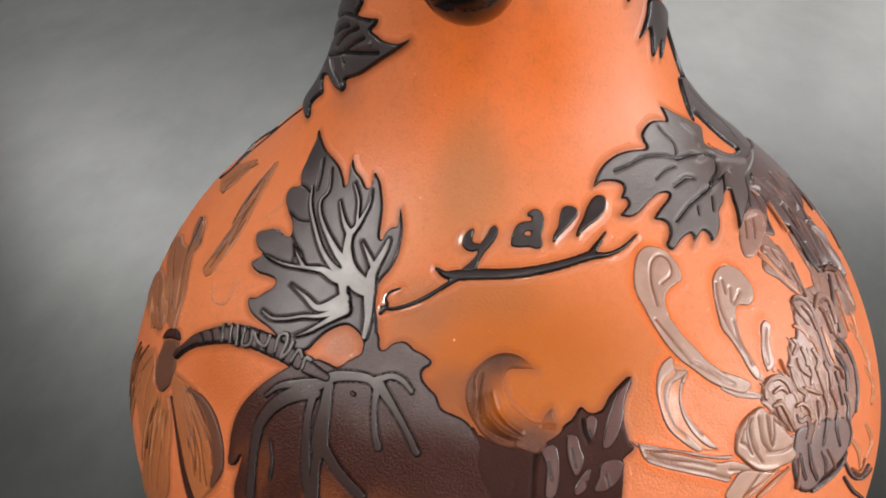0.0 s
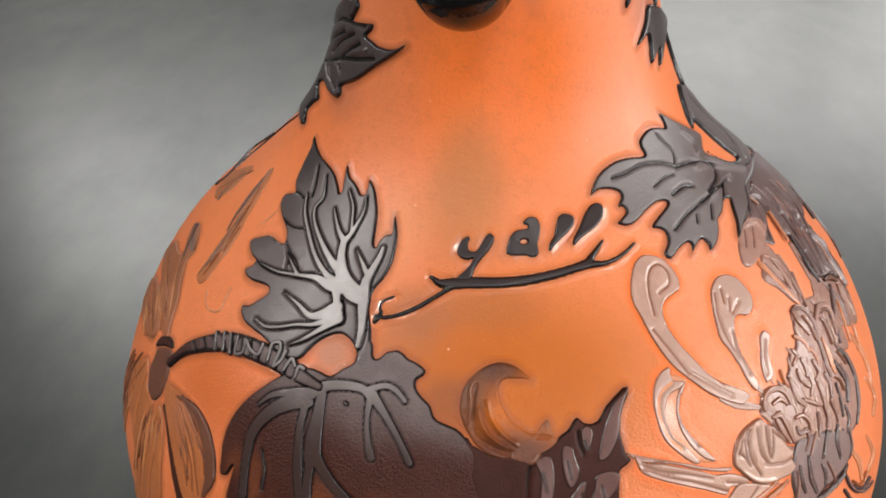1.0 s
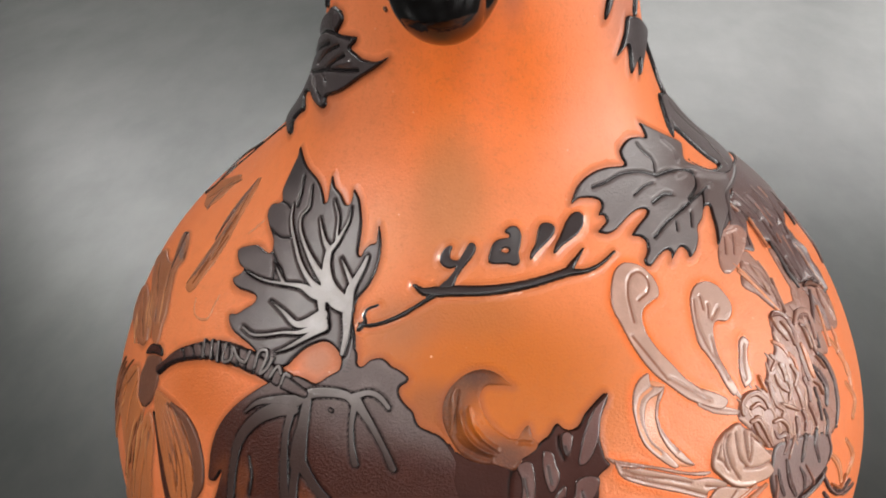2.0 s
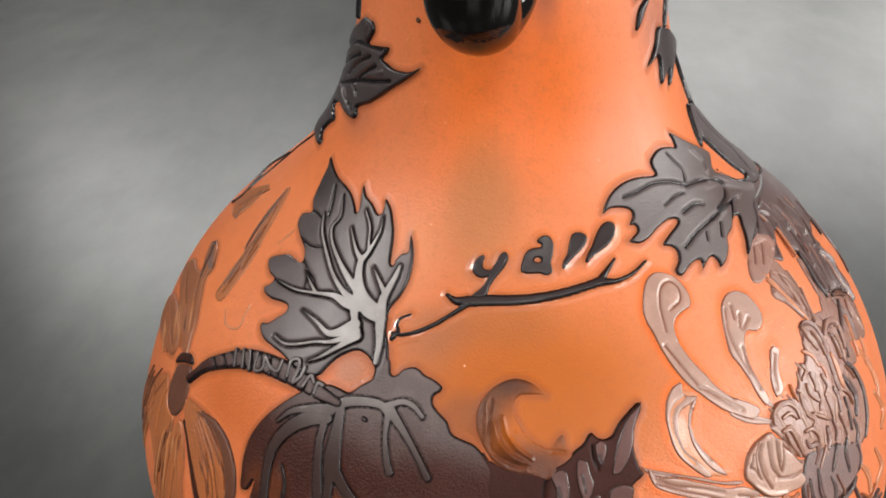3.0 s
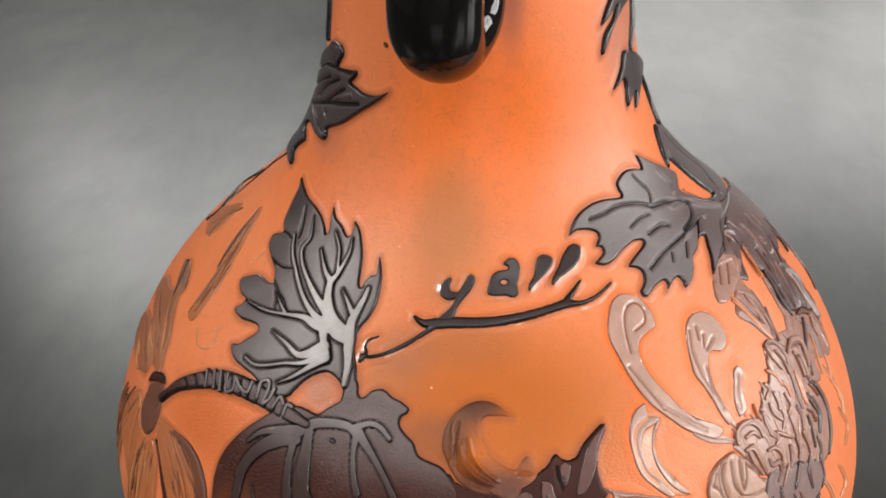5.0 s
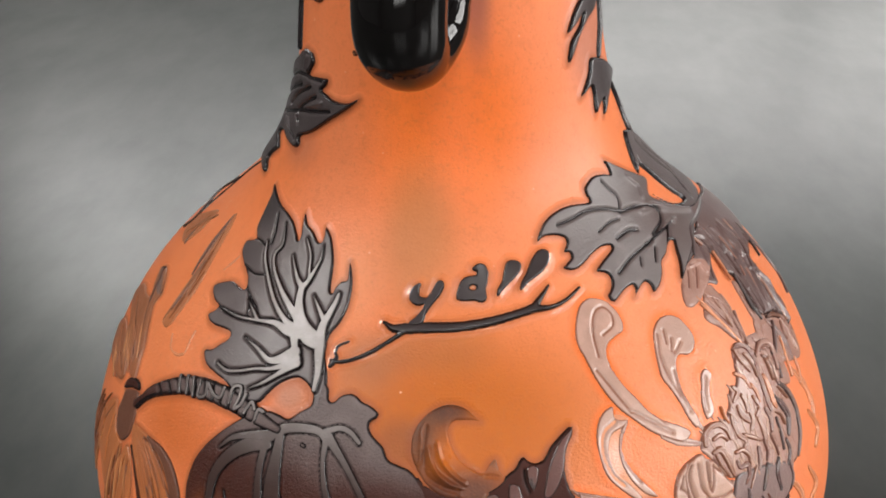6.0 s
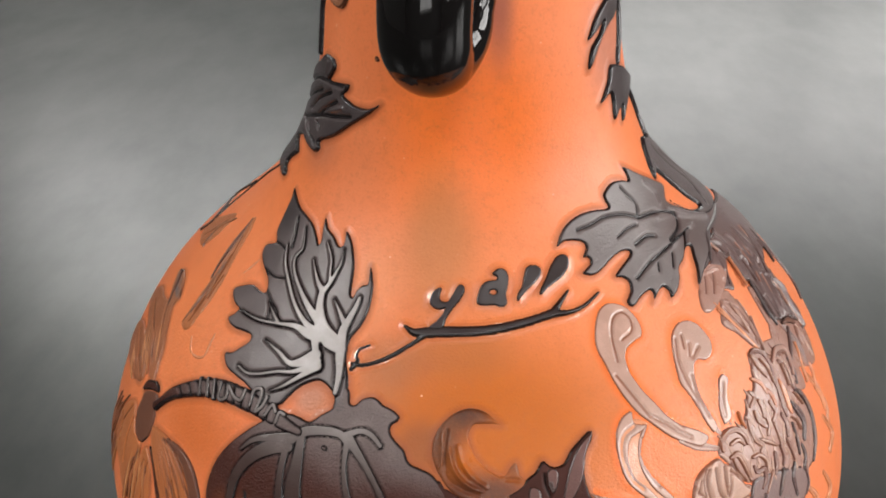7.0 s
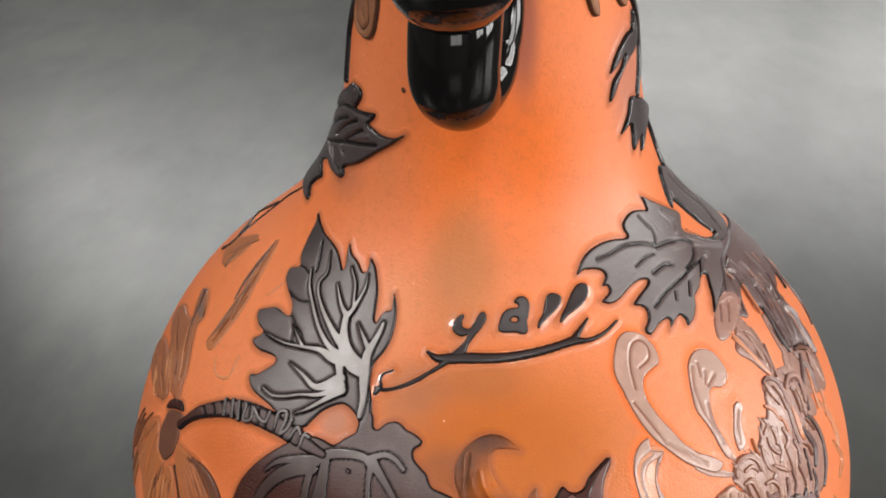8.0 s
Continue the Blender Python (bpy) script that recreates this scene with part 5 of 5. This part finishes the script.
pieces.append(([(50.8, 2.7), (52.9, -1.7), (57, -7.4)], (0.36, 0.45, 0.36), PLUM, 0.2))
pieces.append(([(53.3, 2.4), (55.5, -0.2), (57.7, 0.4)], (0.27, 0.36, 0.27), BLUSH, 0.3))
pieces.append(([(43.3, 6.1), (46.8, 5.6), (50.5, 5.6), (52.2, 6.5)], (0.54, 0.54, 0.54, 0.36), UMBER, 0.3))
for points, widths, mat, base in pieces:
    m = Motif(6).add("stroke", points, *widths)
    if max(widths) > 0.5:
        m.add("groove", points, 0.26, 0.16)
    m.build("petal", mat, flower, 0.34, 0.34, 0.17, base=0.7 * base)

sheet = Motif(6).add("outline", [(54.4, 33.6), (61.1, 32.6), (66.3, 29.6), (65.3, 24.9), (64.1, 20.5), (60.9, 21.4), (55.4, 21.2), (52.6, 22.9), (53.9, 27.3), (53, 30.7)]).add("outline", [(66.2, 33.9), (72.7, 29.4), (76, 25.3), (74.7, 21.5), (71.5, 19.7), (62.7, 25.9), (61.8, 30.4)])
for line in ([(58.3, 33), (57.9, 29), (55.9, 25.4)], [(60.7, 31.9), (61, 27.4), (60.7, 23.4)], [(67.8, 31.3), (67.9, 27.1), (66.5, 23.9)]):
    sheet.add("groove", line, 0.16, 0.25)
sheet.build("petal", MAUVE, flower, 0.2, 0.7, 0.24, "thin mauve-brown bed of overlapping petals", sharp=False)

# loose curled petals between the head and the shoulder, and at the far edge
pieces = []
pieces.append(([(33.4, 28.4), (35.3, 26.7), (37.4, 25.5), (39.4, 24.3)], (0.7, 0.8, 0.7, 0.4), PETAL))
pieces.append(([(39.8, 29.7), (39.9, 27.7), (40.4, 26.2)], (0.4, 0.6, 0.4), PETAL))
pieces.append(([(43.3, 31.3), (42.5, 29.1), (42.9, 26.8)], (0.5, 0.5, 0.3), PETAL))
pieces.append(([(68.8, 31.5), (68.8, 28.9), (69.2, 25.3), (68.4, 22.2)], (0.6, 0.9, 0.9, 0.5), PLUM))
pieces.append(([(73.2, 28.3), (73, 24.9), (71.5, 21.9)], (0.5, 0.8, 0.4), MAUVE))
pieces.append(([(65.1, 32.3), (63.6, 30), (62.9, 27.3)], (0.4, 0.7, 0.4), MAUVE))
pieces.append(([(66.1, 21.6), (68, 16.8), (67.9, 13)], (0.5, 1.0, 0.8), BLUSH))
pieces.append(([(66.9, 18.1), (68.6, 13.2), (67.3, 10.4)], (0.4, 0.9, 0.8), BLUSH))
pieces.append(([(65.7, 12.6), (67.4, 7.7), (64.5, 6.4)], (0.5, 0.9, 0.7), BLUSH))
pieces.append(([(60.1, 5.5), (61.5, 0.9), (58.8, -0.1)], (0.5, 0.9, 0.7), BLUSH))
pieces.append(([(54.1, 8), (56, 4.1), (56.1, 0.7)], (0.5, 0.9, 0.7), BLUSH))
pieces.append(([(53.8, 1.5), (56.6, -2.3), (61.1, -5)], (0.4, 0.7, 0.4), PLUM))
for points, widths, mat in pieces:
    m = Motif(6).add("stroke", points, *widths)
    m.add("groove", points, 0.3, 0.2)
    m.build("petal", mat, flower, 0.32, 0.5, 0.24, sharp=False)

# ribbed stem and the open blossom on the left
stem = Motif(8).add("stroke", [(-54.6, 21), (-53.4, 23), (-51.4, 25.8), (-47.1, 29.3), (-42.6, 31.6), (-37.7, 32.5), (-32.9, 32.6), (-28.3, 32), (-24.8, 31.5)], 1.0, 0.9, 1.25, 1.6, 1.75, 1.8, 1.7, 1.4, 1.0)
for line in ([(-51, 27.4), (-48.4, 26.1)], [(-49.4, 29.2), (-46.9, 27.6)], [(-47.9, 30.7), (-45, 28.8)], [(-46, 31.8), (-43, 29.6)], [(-43.9, 32.7), (-41.4, 30.2)], [(-41.6, 33.2), (-39.8, 30.6)], [(-39.3, 33.4), (-37.8, 30.7)], [(-37.2, 33.6), (-36.1, 30.4)], [(-35.1, 33.7), (-34.4, 30.4)], [(-33, 33.5), (-32.7, 30.3)], [(-31.2, 33.1), (-31, 30.4)], [(-29.3, 32.7), (-29.4, 30.4)]):
    stem.add("groove", line, 0.5, 0.32)
stem.lip(vase)
stem.build("stem", DARK, vase, 0.9, 0.8, 0.26, "dark ribbed raised stem")
curls = Motif(5)
for line in ([(-46.8, 31.2), (-45.4, 29)], [(-45.2, 32), (-43.7, 29.7)], [(-43.8, 32.5), (-42.2, 30)], [(-42.1, 32.8), (-41.1, 30.5), (-39.7, 31.3), (-40.3, 33.1), (-38.5, 32.2), (-36.8, 32.2), (-36.8, 33.9)], [(-34.7, 32.2), (-35.2, 34.6), (-33.9, 35.3), (-33.3, 33.9), (-33.3, 31.8), (-32.4, 32.9), (-32.3, 34.6)], [(-31.3, 31.9), (-30.7, 33.9), (-29.7, 33.1)], [(-29, 31.6), (-29, 33.2), (-28.1, 33.2)]):
    curls.add("stroke", line, 0.42, 0.45)
curls.build("curl", VEIN, vase, 0.3, 0.25, 0.13, "paler looped ribs on the stem", base=0.72)
blossom = new("blossom")
blossom.parent = vase
tagged(blossom, "brown streaked open blossom at the end of the stem")
pieces = []
pieces.append(("calyx", [(-60.1, 19.8), (-58.4, 21.4), (-55.6, 22.5), (-54.6, 20.7), (-53.7, 18.6), (-53.6, 15.5), (-55, 13), (-57, 12.3), (-59, 13.5), (-60.1, 16), (-60, 18.2)], UMBER, ([(-59.6, 15.5), (-58.2, 12.8), (-55.4, 12.9), (-53.7, 15)],)))
pieces.append(("petal", [(-53.6, 17.7), (-49.8, 18.8), (-45.5, 19), (-41.7, 17.6), (-39.1, 15), (-37.7, 11.9), (-37.6, 8.9), (-39, 5.4), (-41.1, 2.4), (-43.8, 4.7), (-46.5, 8.1), (-49.1, 11.5), (-51.8, 14.5)], AMBER, ([(-49.4, 17.9), (-45.9, 17.8), (-42.8, 16.4)], [(-45.5, 17.8), (-41.8, 15.5), (-39.8, 13.5)], [(-46.1, 15.8), (-42.8, 12.8), (-40.9, 9.4), (-39.6, 6.5)], [(-44.2, 16.5), (-40.5, 13.3), (-39.3, 10.4)], [(-46.5, 14), (-43.6, 11.2), (-42.2, 7.5)], [(-45.3, 11.1), (-43.5, 9.2), (-42.2, 6.4)], [(-44.7, 13.4), (-42.1, 10), (-40.9, 6.3)])))
pieces.append(("petal", [(-52.5, 14.3), (-50, 11.8), (-47.5, 8.4), (-45.2, 4.7), (-42.7, 1.2), (-41.1, 2.9), (-43.3, 6.2), (-45.4, 9.4), (-47.9, 11.9), (-50.5, 14.3)], DARK, ()))
pieces.append(("petal", [(-53.2, 13.7), (-54.7, 10.2), (-56.2, 5.5), (-56, -0.4), (-60.9, -16.3), (-48.6, -3.6), (-48.9, 5.8), (-50.2, 10.8)], AMBER, ([(-52.9, 11.6), (-53.5, 5.3), (-53.6, -4.8)], [(-51.7, 11.6), (-51.3, 5.9), (-51.3, -3.9)], [(-54.8, 6.7), (-54.8, 0.7), (-55.8, -9.3)])))
pieces.append(("petal", [(-61.9, 16.3), (-66, 12.1), (-67.4, 7.4), (-66, 3.9), (-62, 3), (-57.7, 0.2), (-57.2, 5.5), (-55.7, 10.2), (-55.2, 12.6), (-58.3, 12.7)], AMBER, ([(-62.2, 15.2), (-64.2, 10.1), (-63.4, 6.3)], [(-60.3, 14.2), (-60.4, 9.7), (-59.5, 5.3)])))
pieces.append(("petal", [(-59, 22.7), (-61.7, 22.5), (-64.8, 23.8), (-68.3, 23.5), (-75, 24.8), (-83.3, 23.8), (-83.8, 26.6), (-80.2, 29.6), (-76, 30.7), (-72.8, 32.4), (-76.5, 33.7), (-79.3, 35.2), (-76.9, 37), (-73.2, 37), (-69.2, 35.4), (-68.8, 33.2), (-65.8, 31.3), (-61.8, 28.5), (-60.3, 26), (-58.7, 23.3)], SMOKE, ([(-78.2, 27.5), (-68.9, 26.9), (-62.6, 24.4)], [(-72.1, 32.4), (-66.8, 29.3), (-61.7, 25.9)])))
pieces.append(("petal", [(-81.5, 13.8), (-83.5, 16.8), (-77.2, 22.6), (-68, 23.7), (-63.5, 21.6), (-63.4, 19.4), (-66.9, 17.8), (-72.2, 16.3)], SMOKE, ([(-76.3, 21.4), (-70.3, 21.1), (-64.9, 20.2)], [(-77.9, 17.6), (-69.9, 19.1)])))
pieces.append(("petal", [(-70, 33.9), (-74.7, 33.9), (-79.3, 35.2), (-76.9, 37), (-72.7, 36.8), (-69.2, 35.4)], DARK, ()))
pieces.append(("petal", [(-61.1, 19.5), (-61.2, 21.1), (-59.8, 22.8), (-57.2, 23.9), (-55.6, 22.9), (-58.4, 21.4)], DARK, ()))
for name, points, mat, lines in pieces:
    m = Motif(6).add("outline", points)
    for line in lines:
        m.add("groove", line, 0.35, 0.24)
    m.lip(blossom, 1.0, 0.14)
    m.build(name, mat, blossom, 0.4, 0.6, 0.26, sharp=mat is DARK)
Motif(6).add("stroke", [(-48.5, 18.5), (-44.7, 18.5), (-41.6, 17), (-39.3, 14.1), (-38.2, 10.7), (-38.7, 7.2)], 0.35, 0.8, 1.2, 1.35, 1.2, 0.5).build("petal", UMBER, blossom, 0.3, 0.5, 0.2, "dark brown rolled rim of the petal", base=0.2, sharp=False)
rng = random.Random(5)
streaks, faint = Motif(5), Motif(5)
for near, far, count in (([(-60, 13), (-65, 6), (-66, -6)], [(-68, 17), (-73, 8), (-75, -4)], 9), ([(-52.8, 16.9), (-48.6, 13.8), (-44.4, 6.1)], [(-48.3, 19.1), (-41.1, 17.8), (-37.3, 11)], 11), ([(-57.5, 11.5), (-58.1, 4.3), (-58.5, -7)], [(-52.6, 13.9), (-50.7, 8.9), (-48.4, 2.7)], 9), ([(-63.4, 20.1), (-71.4, 21.6), (-74.6, 25.2)], [(-58.7, 22.9), (-62, 28.5), (-70.7, 31.7)], 7), ([(-66.7, 16.2), (-73.9, 16.1), (-76.1, 20.5)], [(-63.6, 18.7), (-69.2, 20.7), (-72.4, 24.1)], 4)):
    near, far = np.array(near), np.array(far)
    for k in range(count):
        line = near + (k + rng.uniform(0.2, 0.8)) / count * (far - near)
        first, last = rng.uniform(0.0, 0.3), rng.uniform(0.6, 1.0)
        bow = [((1 - f) ** 2) * line[0] + 2 * f * (1 - f) * line[1] + f * f * line[2] for f in (first, (first + last) / 2, last)]
        rng.choice((streaks, streaks, faint)).add("stroke", bow, 0.1, rng.uniform(0.16, 0.42), 0.08)
streaks.build("streak", SMOKE, blossom, 0.12, 0.3, 0.17, "brown brush-like streaks on the petals", base=0.36, sharp=False)
faint.build("streak", TAN, blossom, 0.1, 0.3, 0.17, "pale tan streaks on the petals", base=0.36, sharp=False)
Motif(5).add("stroke", [(-77.1, 36.3), (-73.9, 34.5), (-70.8, 32.2)], 0.7, 0.95, 0.5).build("petal", UMBER, blossom, 0.4, 0.6, 0.24, "dark brown petal tip", base=0.1)
pieces = []
pieces.append(([(-71.3, 55.7), (-70.2, 53.5), (-68.1, 50.6), (-67.5, 48), (-65.1, 45.4), (-63.5, 42.4), (-62.2, 39.4), (-61.7, 36.1), (-61.5, 34), (-59.3, 34.7), (-59.4, 38.3), (-59.9, 41.6), (-61.6, 45.3), (-63.6, 47.9), (-66, 51.1), (-68.7, 54.2)], ([(-68.8, 52.2), (-64.3, 47.1), (-61.2, 40), (-60.4, 35.5)], [(-66.1, 48.6), (-62.4, 43), (-61.1, 37.4)], [(-62.2, 45.5), (-60.5, 40.8)])))
pieces.append(([(-83, 50.3), (-89.3, 45.2), (-94.5, 39.7), (-90.3, 39.4), (-82.9, 40.9), (-80.6, 44.2), (-81.2, 47.8)], ()))
for points, lines in pieces:
    m = Motif(6).add("outline", points)
    for line in lines:
        m.add("groove", line, 0.3, 0.25)
    m.build("blade", AMBER, vase, 0.16, 0.6, 0.26, "thin amber grass blade in low relief", grow=0.4, sharp=False)
Motif(6).add("stroke", [(-93.7, 37.3), (-92.1, 41.4), (-97.4, 43.2), (-104.4, 43.5), (-97.8, 52.6)], 0.6, 0.9, 0.9, 0.8, 0.5).build("blade", UMBER, vase, 0.4, 0.6, 0.3, "thin brown grass blade in low relief")
for mat, lines in ((UMBER, ([(-71.6, 55.4), (-70, 50.6), (-67.9, 46.6), (-65.3, 43)], [(-65.3, 47.4), (-63.1, 41.7), (-61.6, 36.5)], [(-83, 44.8), (-82.1, 42.7), (-80.7, 41.5)])), (SMOKE, ([(-70.2, 53.6), (-67, 47.9), (-63.7, 43.3), (-61.7, 38.9)], [(-68.1, 50.3), (-64.6, 44.3), (-62.7, 38.5), (-62, 34.3)], [(-65.6, 46.4), (-62.5, 42.6), (-60.9, 40.1)], [(-80.1, 50.9), (-83.3, 46.3), (-82.6, 43.2)], [(-83.1, 48.7), (-84.8, 44.5), (-86.5, 41)]))):
    blade = Motif(5)
    for line in lines:
        blade.add("stroke", line, 0.15, 0.45, 0.42, 0.12)
    blade.build("streak", mat, vase, 0.16, 0.35, 0.17, "brown brush-like streaks of a grass blade", base=0.14, sharp=False)
thread = Motif(5)
for line in ([(-57, 48.8), (-56.2, 50.7), (-55.6, 52.6)], [(-56.5, 34.5), (-54.4, 32.8), (-52, 32.8), (-50.2, 34), (-50.9, 36.5), (-51.3, 38.1)]):
    thread.add("stroke", line, 0.2, 0.3, 0.2)
thread.build("thread", BLUSH, vase, 0.2, 0.4, 0.2, "fine raised thread of orange glass", sharp=False)
Motif(6).add("stroke", [(-85.9, 64.3), (-95.1, 57.2), (-95.8, 51.1), (-94.8, 45.6), (-93, 41.3), (-93.7, 37.6)], 0.3, 0.45, 0.4, 0.45, 0.4, 0.25).build("vine", SLATE, vase, 0.3, 0.6, 0.28, "dark vine along the back of the shoulder")
